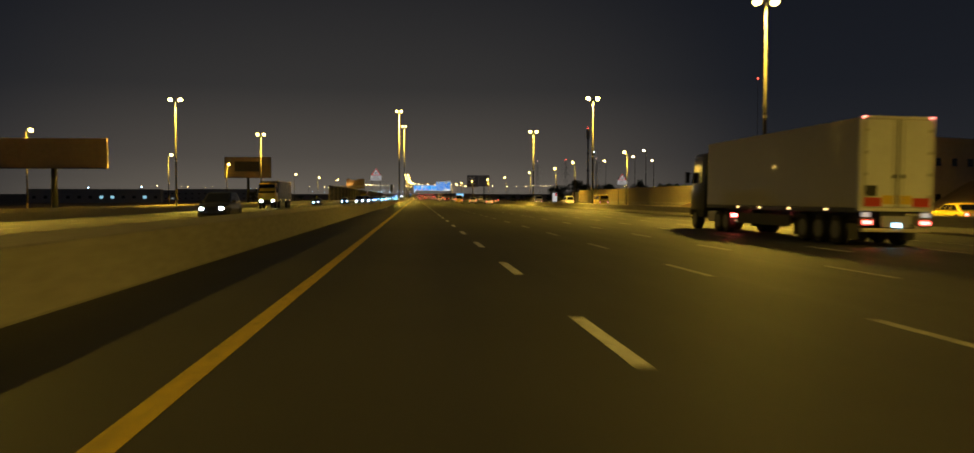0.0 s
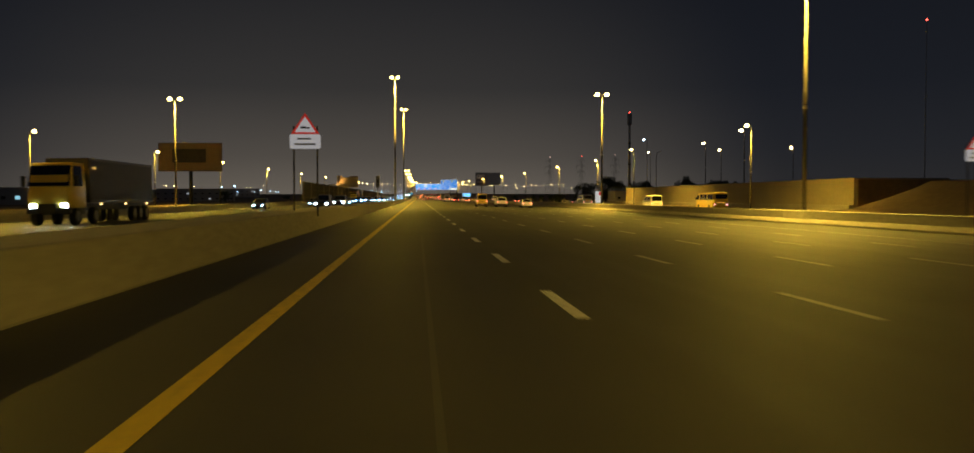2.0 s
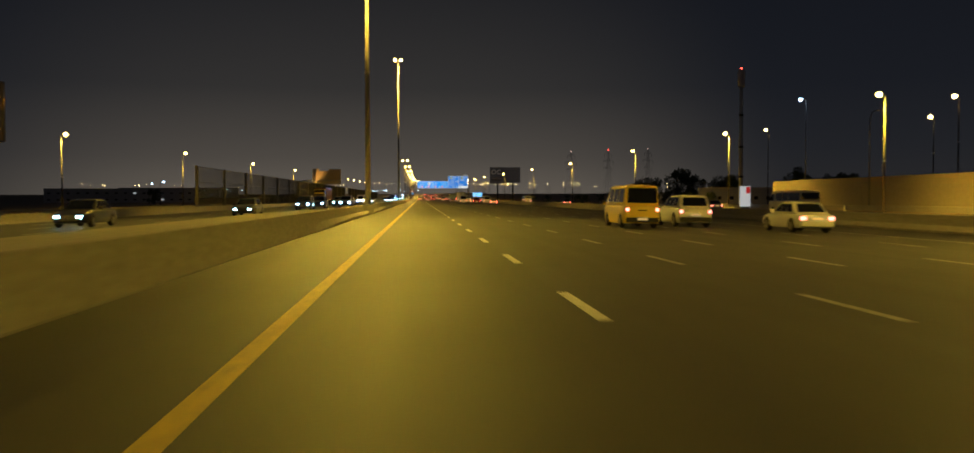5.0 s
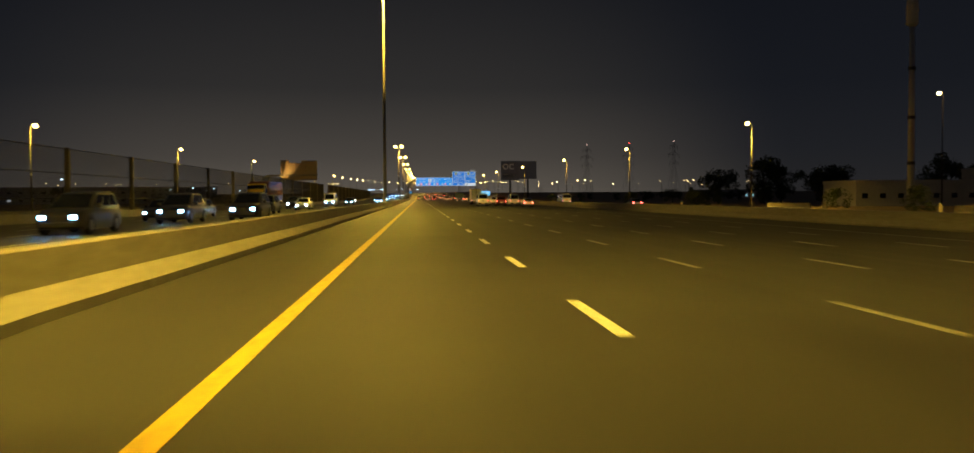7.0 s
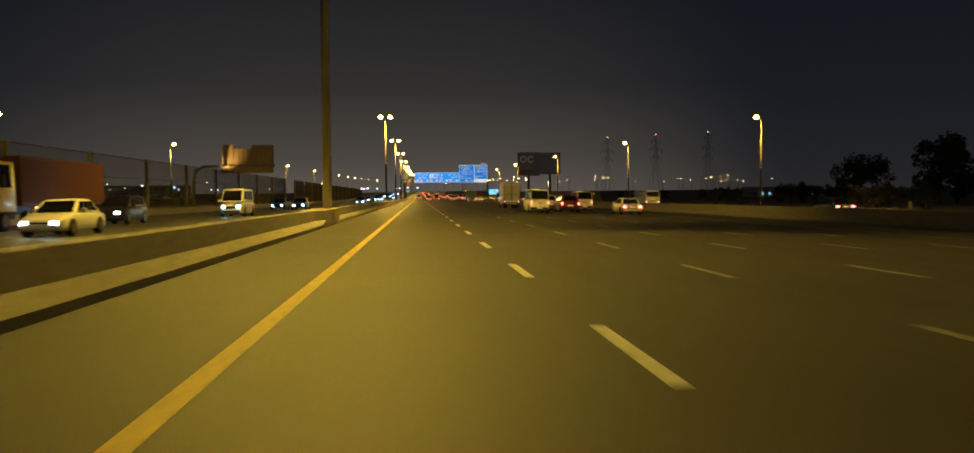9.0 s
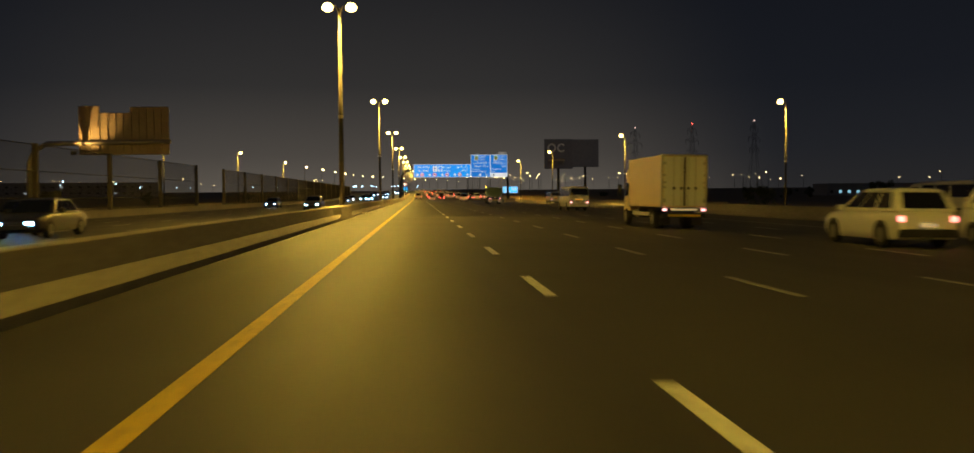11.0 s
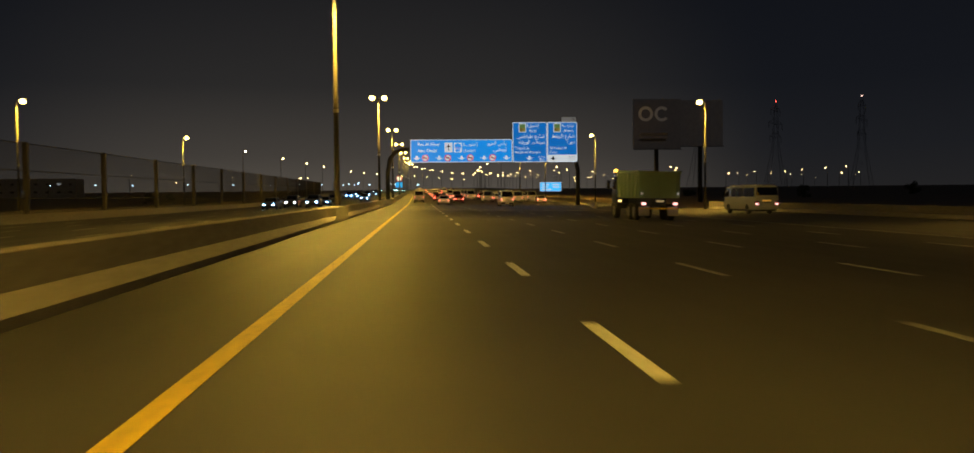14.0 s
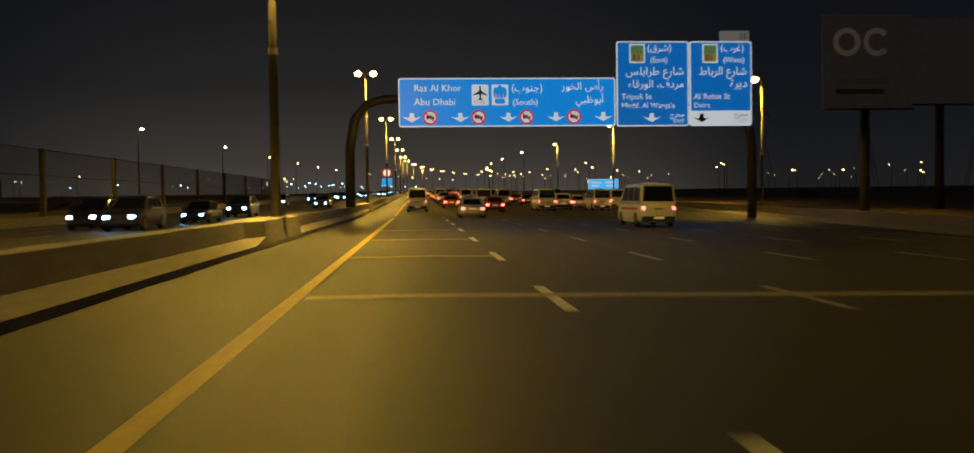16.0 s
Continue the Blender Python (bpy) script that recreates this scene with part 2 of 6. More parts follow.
# lane dashes: three metres of paint in every nine
STARTS = [7.3 + 9 * k for k in range(-4, 7)] + [68.6] + [73.9 + 9 * k for k in range(85)]
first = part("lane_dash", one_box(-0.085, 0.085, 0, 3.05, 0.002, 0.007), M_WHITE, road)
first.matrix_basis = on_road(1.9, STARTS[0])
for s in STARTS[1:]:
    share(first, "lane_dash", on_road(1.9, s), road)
# outer lanes in darker paint, standing in for the scant light there
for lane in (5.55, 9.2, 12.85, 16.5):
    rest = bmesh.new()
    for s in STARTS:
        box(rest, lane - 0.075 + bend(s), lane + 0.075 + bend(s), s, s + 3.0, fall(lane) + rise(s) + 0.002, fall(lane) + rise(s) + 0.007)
    tagged(part("lane_dashes", rest, M_WHITE_DIM, road), kind="stuff")
for lane in (-12.6, -16.2, -19.8, -23.4):
    rest = bmesh.new()
    for s in STARTS:
        box(rest, lane - 0.075 + bend(s), lane + 0.075 + bend(s), s, s + 3.0, fall(lane) + rise(s) + 0.002, fall(lane) + rise(s) + 0.007)
    tagged(part("lane_dashes", rest, M_WHITE_DIM, road), kind="stuff")

# dark strips across the road beside the median lamps, pale rumble bars before the gantry
for y in (458.0, 513.2, 568.6):
    part("cross_strip", sweep(slab(-4.2, 20.0, 0.004, 0.004), y - 0.17, y + 0.17), M_ROAD_DARK, road)
part("paint_scrap", one_box(-2.07, -1.98, 319.74, 320.43, 0.002, 0.006), M_WHITE_DIM, road)
part("lane_seam", sweep(slab(0.07, 0.13, 0.004, 0.003), 76, 106), M_ROAD2, road, "pale lengthwise seam")
for y, x1 in ((606.7, 20.0), (615.4, 1.8), (624.3, 1.8), (633.2, 1.8)):
    part("rumble_bar", sweep(slab(-1.6, x1, 0.010, 0.009), y - 0.22, y + 0.22), M_RUMBLE, road)

# ---- median barrier: sloped faces on both sides, pushed out round each lamp's foot
MASTS = [(259.0, 26.4), (374.6, 31.2)]
MEDIAN_LAMPS = [459.2 + 55.0 * k for k in range(19)]
FEET = [y for y, _ in MASTS] + MEDIAN_LAMPS[:6]


def flare(y):
    """1 at a lamp's foot, 0 away from it."""
    return max([0.0] + [min(1.0, max(0.0, (5.2 - abs(y - f)) / 1.4)) for f in FEET])


def barrier_stops(y0, y1):
    stops = set(np.arange(y0, y1 + 1, 6.0).tolist()) | {y1, 215.0, 220.0, 225.0, 230.0, 235.0}
    for f in FEET:
        stops |= {f + d for d in (-5.2, -3.8, 3.8, 5.2)}
    return sorted(v for v in stops if y0 <= v <= y1)


# broad along the first stretch with its foot buried, then a narrow wall over a sloping step
BROAD = [(-4.45, 0.03), (-4.52, 0.40), (-4.60, 0.82), (-4.64, 0.84), (-6.22, 0.84), (-6.28, 0.82), (-6.36, 0.40), (-6.55, 0.03)]
NARROW = [(-4.45, 0.14), (-4.75, 0.35), (-4.84, 0.80), (-4.88, 0.82), (-5.22, 0.82), (-5.26, 0.80), (-5.35, 0.35), (-5.65, 0.14)]
PUSH = (0.06, 0.33, 0.36, 0.36, -0.36, -0.36, -0.33, -0.06)


def barrier(y0, y1):
    bm = bmesh.new()
    rows = []
    for y in barrier_stops(y0, y1):
        o, s, up, w = flare(y), bend(y), rise(y), min(1.0, max(0.0, (y - 215.0) / 20.0))
        rows.append([bm.verts.new((xa + (xb - xa) * w + o * k + s, y, za + (zb - za) * w + up)) for (xa, za), (xb, zb), k in zip(BROAD, NARROW, PUSH)])
    for a, b in zip(rows, rows[1:]):
        for i in range(7):
            bm.faces.new((a[i], a[i + 1], b[i + 1], b[i]))
    bm.faces.new(rows[0])
    bm.faces.new(rows[-1])
    return bm


def barrier_foot(y0, y1):
    bm = bmesh.new()
    rows = []
    for y in barrier_stops(y0, y1):
        o, s, up, w = 0.06 * flare(y), bend(y), rise(y), min(1.0, max(0.0, (y - 215.0) / 20.0))
        far, top = -6.553 + 0.90 * w, 0.03 + 0.11 * w
        rows.append([bm.verts.new((x + s, y, z + up)) for x, z in ((-4.43 + o, -0.05), (-4.447 + o, top), (far - o, top), (far - 0.017 - o, -0.05))])
    for a, b in zip(rows, rows[1:]):
        for i in range(4):
            bm.faces.new((a[i], a[(i + 1) % 4], b[(i + 1) % 4], b[i]))
    bm.faces.new(rows[0])
    bm.faces.new(rows[-1])
    return bm


median = structure(part("median_barrier", barrier(-60, 1500), M_CONC), "concrete median barrier with a sloping step and flared lamp footings", "barrier")
part("barrier_foot", barrier_foot(-60, 1500), M_CONC_DARK, median, "blackened foot of the barrier")

# right side: a narrower barrier of the same kind, and low barriers beyond
VERGE_LAMPS = (-2.0, 66.0, 132.0, 199.7)


def east_rows(y0, y1, profile):
    stops = set(np.arange(y0, y1 + 1, 6.0).tolist()) | {y1}
    for f in VERGE_LAMPS:
        stops |= {f + d for d in (-2.6, -1.4, 1.4, 2.6)}
    bm = bmesh.new()
    rows = []
    for y in sorted(v for v in stops if y0 <= v <= y1):
        o = max(0.30 * min(1.0, max(0.0, (2.6 - abs(y - f)) / 1.2)) for f in VERGE_LAMPS)
        rows.append([bm.verts.new((x - o * k, y, z)) for x, z, k in profile])
    n = len(profile)
    for a, b in zip(rows, rows[1:]):
        for i in range(n):
            bm.faces.new((a[i], a[(i + 1) % n], b[(i + 1) % n], b[i]))
    bm.faces.new(rows[0])
    bm.faces.new(rows[-1])
    return bm


east = structure(part("barrier_east", east_rows(-60, 505, [(25.90, -0.32, 1), (26.10, -0.06, 1), (26.18, 0.46, 0.8), (26.22, 0.48, 0.8), (26.95, 0.48, 0), (27.0, 0.46, 0), (27.08, -0.06, 0), (27.28, -0.32, 0)]), M_CONC), "sloped concrete barrier along the motorway edge with lamp footings", "barrier")
part("barrier_foot", east_rows(-60, 505, [(25.88, -0.55, 1), (25.897, -0.32, 1), (27.283, -0.32, 0), (27.3, -0.55, 0)]), M_CONC_DARK, east, "blackened foot of the barrier")
JERSEY = [(-0.30, 0.0), (-0.30, 0.08), (-0.12, 0.33), (-0.08, 0.88), (0.08, 0.88), (0.12, 0.33), (0.30, 0.08), (0.30, 0.0)]


def jersey_run(name, x, y0, y1, label, shift=None, z=-0.47):
    return structure(part(name, sweep([(px + x, pz + z) for px, pz in JERSEY], y0, y1, 6.0, shift), M_CONC), label, "barrier")


jersey_run("barrier_gore", 28.6, 624, 760, "concrete barrier nose at the exit", lambda y: -7.2 * max(0.0, 1 - (y - 624) / 40.0), -0.49)
jersey_run("barrier_merge", 34.3, 500, 620, "concrete barrier beyond the merge lane")
jersey_run("barrier_yard", 50.2, 283, 334, "low pale concrete barrier at the end of the service road", lambda y: 0.0, GROUND)
jersey_run("barrier_yard", 50.6, 366, 380, "short pale concrete barrier before the sheds", lambda y: 0.0, GROUND)
jersey_run("barrier_west", -27.4, -60, 1200, "low concrete barrier beyond the opposite carriageway")
jersey_run("barrier_service_far", -35.4, -60, 1200, "low concrete edge of the far service road")


# ---- lamps
def lamp_light(parent, m, watts, colour, angle, blend=1.0):
    data = bpy.data.lights.new("lamp_light", "SPOT")
    data.energy, data.color, data.spot_size, data.spot_blend, data.shadow_soft_size = watts, colour, radians(angle), blend, 0.25
    ob = new("lamp_light", data)
    ob.parent = parent
    ob.matrix_basis = m
    return ob


def lamp_head(side):
    """A flat drop-shaped lantern, pointing to x = side."""
    bm = bmesh.new()
    for u, w, t in ((0.0, 0.07, 0.05), (0.25, 0.16, 0.10), (0.6, 0.19, 0.12), (0.85, 0.13, 0.08)):
        ring = [bm.verts.new((side * u, w * math.cos(a), 0.03 + t * math.sin(a) * (1 if math.sin(a) > 0 else 0.35))) for a in (2 * math.pi * k / 10 for k in range(10))]
        if u:
            for k in range(10):
                bm.faces.new((last[k], last[(k + 1) % 10], ring[(k + 1) % 10], ring[k]))
        else:
            bm.faces.new(ring)
        last = ring
    bm.faces.new(last)
    return bm


def lamp_lens(side, size=1.3):
    bm = bmesh.new()
    bmesh.ops.create_uvsphere(bm, u_segments=12, v_segments=6, radius=1, matrix=Matrix.Translation((side * 0.5, 0, -0.03)) @ Matrix.Diagonal((0.27 * size, 0.23 * size, 0.21 * size, 1)))
    return bm


def street_lamp(name, m, height, arms, reach, watts, label, group, lens=None, radius=0.13, pole=None, lit=None, colour=SODIUM, angle=150, tilt=0, bare=False):
    """A tapered pole with one or two short arms, each with a lantern. arms: the sides (-1, 1) to which they point."""
    ob = thing(name, m, label, "street lamp", group)
    part("pole", tube(bmesh.new(), [(0, 0, 0), (0, 0, height * 0.45), (0, 0, height - 0.1)], [radius, radius * 0.8, radius * 0.5], 12), pole or M_POLE, ob, smooth=True)
    if not bare:
        part("base_plate", one_box(-radius * 1.9, radius * 1.9, -radius * 1.9, radius * 1.9, 0, 0.05, bevel=0.01), M_GALV, ob)
        part("collar", tube(bmesh.new(), [(0, 0, height * 0.45 - 0.1), (0, 0, height * 0.45 + 0.1)], [radius * 0.95, radius * 0.95], 12), M_GALV, ob)
    for s in arms:
        part("arm", tube(bmesh.new(), [(0, 0, height - 0.45), (s * reach * 0.5, 0, height - 0.12), (s * reach, 0, height)], [radius * 0.45, radius * 0.4, radius * 0.35], 8), pole or M_POLE, ob)
        head = part("lantern", lamp_head(s), M_GALV, ob, smooth=True)
        head.location = (s * reach, 0, height)
        part("lens", lamp_lens(s, 1.0 if bare else 1.3), lens or M_LENS, head, "glowing amber lens", smooth=True)
    for s in (lit or arms) if watts else ():
        lamp_light(ob, pose(s * (reach + 0.5), 0, height - 0.30, s * tilt), watts, colour, angle)
    return ob


def lamp_row(name, places, height, arms, reach, watts, label, group, **more):
    """One lamp built, then copied to the other places."""
    x, y, z = places[0]
    ob = street_lamp(name, pose(x, y, z), height, arms, reach, watts, label, group, **more)
    for x, y, z in places[1:]:
        copy_thing(ob, pose(x, y, z))
    return ob


for y, h in MASTS:
    street_lamp("high_lamp_mast", pose(-4.72, y, 0.82), h - 0.8, (-1, 1), 0.15, MAST_W, "tall tapered steel mast with twin sodium lanterns on the median", "median masts", radius=0.24, pole=M_MAST_GREY, angle=100, tilt=36)
lamp_row("median_lamp", [(-4.72, y, 0.82 + rise(y)) for y in MEDIAN_LAMPS[:9]], 12.3, (-1, 1), 0.22, MEDIAN_W, "twin-arm steel street lamp with amber lanterns on the median barrier", "median lamps", radius=0.17, colour=WARM, angle=150, tilt=30)
lamp_row("far_lit_median_lamp", [(-4.72 + bend(y), y, 0.82 + rise(y)) for y in MEDIAN_LAMPS[9:12]], 12.8, (-1, 1), 0.22, MEDIAN_W * 1.7, "twin-arm amber street lamp far down the median", "median lamps", radius=0.17, lens=M_LENS_FAR, bare=True, lit=(1,), colour=WARM, angle=150, tilt=30)
lamp_row("far_median_lamp", [(-4.72 + bend(y), y, 0.82 + rise(y)) for y in MEDIAN_LAMPS[12:]], 12.8, (-1, 1), 0.22, 0, "twin-arm amber street lamp far down the median", "median lamps", radius=0.17, lens=M_LENS_FAR, bare=True)
lamp_row("verge_lamp", [(26.55, y, 0.48) for y in VERGE_LAMPS], 15.8, (-1, 1), 0.2, VERGE_W, "twin-arm street lamp on the sandy verge", "verge lamps", radius=0.16, angle=170)
lamp_row("opposite_lamp", [(-34.6, y, GROUND) for y in (-8.0, 61.0, 132.0, 203.0)], 16.1, (-1, 1), 0.2, TWIN_W, "twin-arm street lamp beyond the opposite carriageway", "opposite lamps", radius=0.16, lit=(1,), angle=176)
RIGHT_SINGLES = [(47.1, 195.5), (49.1, 272), (52.4, 329), (50.0, 385), (45.2, 443), (41.0, 500), (35.9, 556), (32.1, 615), (31.0, 672), (30.4, 730), (30.9, 788)]
lamp_row("service_lamp", [(*RIGHT_SINGLES[0], GROUND)], 12.1, (-1,), 0.15, SINGLE_W, "single-arm street lamp at the end of the retaining wall", "service lamps", angle=165)
lamp_row("service_lamp", [(x, y, GROUND) for x, y in RIGHT_SINGLES[1:4]], 12.8, (-1,), 0.15, SINGLE_W, "single-arm street lamp beside the service road", "service lamps", angle=165)
lamp_row("edge_lamp", [(x, y, GROUND + rise(y)) for x, y in RIGHT_SINGLES[4:9]], 12.1, (-1,), 0.15, FAR_SINGLE_W, "single-arm street lamp behind the motorway edge", "service lamps", colour=WARM, angle=156)
lamp_row("far_edge_lamp", [(x, y, GROUND + rise(y)) for x, y in RIGHT_SINGLES[9:]], 12.1, (-1,), 0.15, FAR_SINGLE_W * 3, "single-arm street lamp behind the queueing traffic", "service lamps", colour=WARM, angle=160, lens=M_LENS_FAR, bare=True)
lamp_row("far_service_lamp", [(30.4 + bend(y), y, GROUND + rise(y)) for y in range(846, 1500, 58)], 12.8, (-1,), 0.15, 0, "single-arm street lamp far along the motorway edge", "service lamps", lens=M_LENS_FAR, bare=True)
LEFT_SINGLES = [(-55.0, 131), (-55.1, 204), (-54.2, 261), (-53.1, 317), (-50.1, 373), (-46.6, 430), (-43.0, 487), (-42.2, 555), (-41.7, 613.5), (-40.2, 673)]
lamp_row("west_lamp", [(x, y, GROUND) for x, y in LEFT_SINGLES[:7]], 11.5, (1,), 0.15, 13000, "single-arm street lamp along the far service road", "west lamps", angle=174)
lamp_row("west_lamp", [(x, y, GROUND) for x, y in LEFT_SINGLES[7:]], 12.2, (1,), 0.15, 13000, "single-arm street lamp along the far service road", "west lamps", angle=174)
lamp_row("far_west_lamp", [(-41 + bend(y) * 0.8, y, GROUND + rise(y)) for y in range(729, 1560, 57)], 12.0, (1,), 0.15, 0, "single-arm street lamp far along the opposite side", "west lamps", lens=M_LENS_FAR, bare=True)
# lamps of the raised ramp and yard east of the wall
lamp_row("ramp_lamp", [(90, 331, 3.86), (106, 317, 3.86), (75, 300, 3.86)], 11.6, (-1,), 0.15, 0, "single-arm street lamp on the raised ramp behind the wall", "ramp lamps", lens=M_LENS_FAR)
street_lamp("ramp_lamp", pose(63.6, 242, 3.86), 10.6, (-1,), 0.15, 0, "single-arm street lamp just behind the retaining wall", "ramp lamps", lens=M_LENS_FAR)
lamp_row("tall_ramp_lamp", [(85, 393, GROUND)], 18.4, (-1,), 0.15, 0, "tall single-arm street lamp behind the grey shed", "ramp lamps", lens=M_LENS_FAR)
street_lamp("yard_lamp", pose(68.6, 335, GROUND), 19.3, (-1,), 0.5, 0, "tall yard lamp with a cool white lantern", "yard lamps", lens=M_LENS_COOL, pole=M_GALV)

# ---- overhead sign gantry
# emission on the sign faces stands in for headlight and lamp light
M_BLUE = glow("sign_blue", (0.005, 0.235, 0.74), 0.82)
# right-hand panels: weaker light on them is put into a darker blue
M_BLUE_LESS_LIT = glow("sign_blue_less_lit", (0.005, 0.175, 0.62), 0.62)
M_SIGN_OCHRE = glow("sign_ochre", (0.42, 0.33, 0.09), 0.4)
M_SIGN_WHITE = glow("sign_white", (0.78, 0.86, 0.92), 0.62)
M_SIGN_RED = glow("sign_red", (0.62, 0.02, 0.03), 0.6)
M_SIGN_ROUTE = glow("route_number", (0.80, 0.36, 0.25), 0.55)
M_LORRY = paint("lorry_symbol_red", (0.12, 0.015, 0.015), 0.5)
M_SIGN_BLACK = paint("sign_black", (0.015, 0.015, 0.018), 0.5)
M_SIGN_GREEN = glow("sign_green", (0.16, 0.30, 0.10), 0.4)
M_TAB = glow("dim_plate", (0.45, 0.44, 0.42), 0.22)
M_GANTRY = paint("dark_gantry_steel", (0.09, 0.088, 0.085), 0.55, 0.3, vary=0.2, scale=2.0)
GY = 661.0


def rounded(x0, x1, z0, z1, r, y0, y1, n=5):
    """A rounded plate standing across the road."""
    bm = bmesh.new()
    pts = []
    for cx, cz, a0 in ((x1 - r, z1 - r, 0), (x0 + r, z1 - r, 90), (x0 + r, z0 + r, 180), (x1 - r, z0 + r, 270)):
        for k in range(n + 1):
            a = radians(a0 + 90 * k / n)
            pts.append((cx + r * math.cos(a), cz + r * math.sin(a)))
    f = [bm.verts.new((x, y0, z)) for x, z in pts]
    b = [bm.verts.new((x, y1, z)) for x, z in pts]
    for i in range(len(pts)):
        j = (i + 1) % len(pts)
        bm.faces.new((f[i], f[j], b[j], b[i]))
    bm.faces.new(f)
    bm.faces.new(b)
    return bm


def lettering(text, x, z, y, size, material, parent, name="lettering", align="LEFT"):
    """Upright words facing the traffic, as a mesh."""
    cu = bpy.data.curves.new(name, "FONT")
    cu.body, cu.size, cu.align_x, cu.extrude, cu.resolution_u = text, size, align, 0.004, 2
    tmp = bpy.data.objects.new(name, cu)
    scene.collection.objects.link(tmp)
    me = bpy.data.meshes.new_from_object(tmp.evaluated_get(bpy.context.evaluated_depsgraph_get()))
    bpy.data.objects.remove(tmp)
    me.materials.clear()
    me.materials.append(material)
    ob = new(name, me)
    ob.parent = parent
    ob.matrix_basis = pose(x, y, z, 90, 0, 0)
    return ob


def bars(parent, x0, x1, z, h, y, material, seed, name="script_bar"):
    """Plain bars in place of writing."""
    rng = random.Random(seed)
    x = x0
    while x < x1 - 0.1:
        w = min(x1 - x, rng.uniform(0.35, 0.9))
        part(name, one_box(x, x + w, y - 0.006, y, z + h * 0.18, z + h * 0.62), material, parent)
        x += w + 0.14


def lane_arrow(x, z, y, material, parent):
    """A broad arrow that points down to its lane."""
    bm = bmesh.new()
    pts = [(-0.72, 0.13), (-0.32, 0.02), (-0.15, 0.10), (-0.15, 0.38), (0.15, 0.38), (0.15, 0.10), (0.32, 0.02), (0.72, 0.13), (0.0, -0.28)]
    f = [bm.verts.new((x + px, y - 0.006, z + pz)) for px, pz in pts]
    b = [bm.verts.new((x + px, y, z + pz)) for px, pz in pts]
    for i in range(9):
        bm.faces.new((f[i], f[(i + 1) % 9], b[(i + 1) % 9], b[i]))
    bm.faces.new(f)
    return part("lane_arrow", bm, material, parent)


JOINING = dict(zip("جنبسلخظيشقغعطمف", (0xFE9D, 0xFEE5, 0xFE8F, 0xFEB1, 0xFEDD, 0xFEA5, 0xFEC5, 0xFEF1, 0xFEB5, 0xFED5, 0xFECD, 0xFEC9, 0xFEC1, 0xFEE1, 0xFED1)))
ENDING = dict(zip("ورأادة", (0xFEED, 0xFEAD, 0xFE83, 0xFE8D, 0xFEA9, 0xFE93)))


def arabic(text):
    """The joined letter forms of Arabic words, in drawing order."""
    out = []
    for i, c in enumerate(text):
        before = i > 0 and text[i - 1] in JOINING
        after = i + 1 < len(text) and (text[i + 1] in JOINING or text[i + 1] in ENDING)
        if c in JOINING:
            out.append(chr(JOINING[c] + (3 if before and after else 2 if after else 1 if before else 0)))
        elif c in ENDING:
            out.append(chr(ENDING[c] + (1 if before else 0)))
        else:
            out.append("\uFE80" if c == "ء" else c)
    return "".join(reversed(out))


gantry = thing("sign_gantry", pose(0, GY, 0), "curved steel gantry over all lanes carrying blue direction signs", "sign gantry")
arch = [(-5.03, 0.45, 0.82), (-5.0, 0.45, 5.2), (-4.6, 0.45, 7.4), (-3.7, 0.45, 8.5), (-2.4, 0.45, 8.9), (10, 0.45, 9.0), (22.5, 0.45, 8.9), (24.6, 0.45, 8.5), (25.6, 0.45, 7.4), (26.0, 0.45, 5.2), (26.0, 0.45, -0.5)]
part("arch", tube(bmesh.new(), arch, [0.36] * 3 + [0.33] * 5 + [0.36] * 3, 14), M_GANTRY, gantry, smooth=True)
PANELS = [(-1.3, 15.15, 6.75, 10.4), (15.25, 20.85, 6.7, 13.15), (20.93, 25.8, 6.7, 13.15)]
faces = []
for x0, x1, z0, z1 in PANELS:
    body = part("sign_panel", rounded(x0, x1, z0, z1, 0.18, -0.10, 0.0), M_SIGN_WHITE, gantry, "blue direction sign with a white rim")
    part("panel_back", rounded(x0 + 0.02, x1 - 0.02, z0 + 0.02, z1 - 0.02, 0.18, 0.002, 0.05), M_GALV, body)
    faces.append(part("sign_face", rounded(x0 + 0.09, x1 - 0.09, z0 + 0.09, z1 - 0.09, 0.13, -0.112, -0.102), M_BLUE if x0 < 0 else M_BLUE_LESS_LIT, body, "blue sign face"))
    for bx in (x0 + 0.6, (x0 + x1) / 2, x1 - 0.6):
        part("bracket", one_box(bx - 0.08, bx + 0.08, 0.05, 0.25, z0 + 0.3, z1 - 0.3), M_GALV, gantry)
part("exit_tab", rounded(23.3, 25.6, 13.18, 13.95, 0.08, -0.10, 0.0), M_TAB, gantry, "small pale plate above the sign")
F = -0.116
left_face, mid_face, right_face = faces
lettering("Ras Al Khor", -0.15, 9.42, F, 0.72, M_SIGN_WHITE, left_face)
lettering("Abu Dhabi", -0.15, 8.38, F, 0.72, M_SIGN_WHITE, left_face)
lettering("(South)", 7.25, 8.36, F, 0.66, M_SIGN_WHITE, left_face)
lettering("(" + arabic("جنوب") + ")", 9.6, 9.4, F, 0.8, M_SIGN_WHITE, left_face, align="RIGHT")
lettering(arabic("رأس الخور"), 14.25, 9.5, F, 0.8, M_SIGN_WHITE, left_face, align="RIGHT")
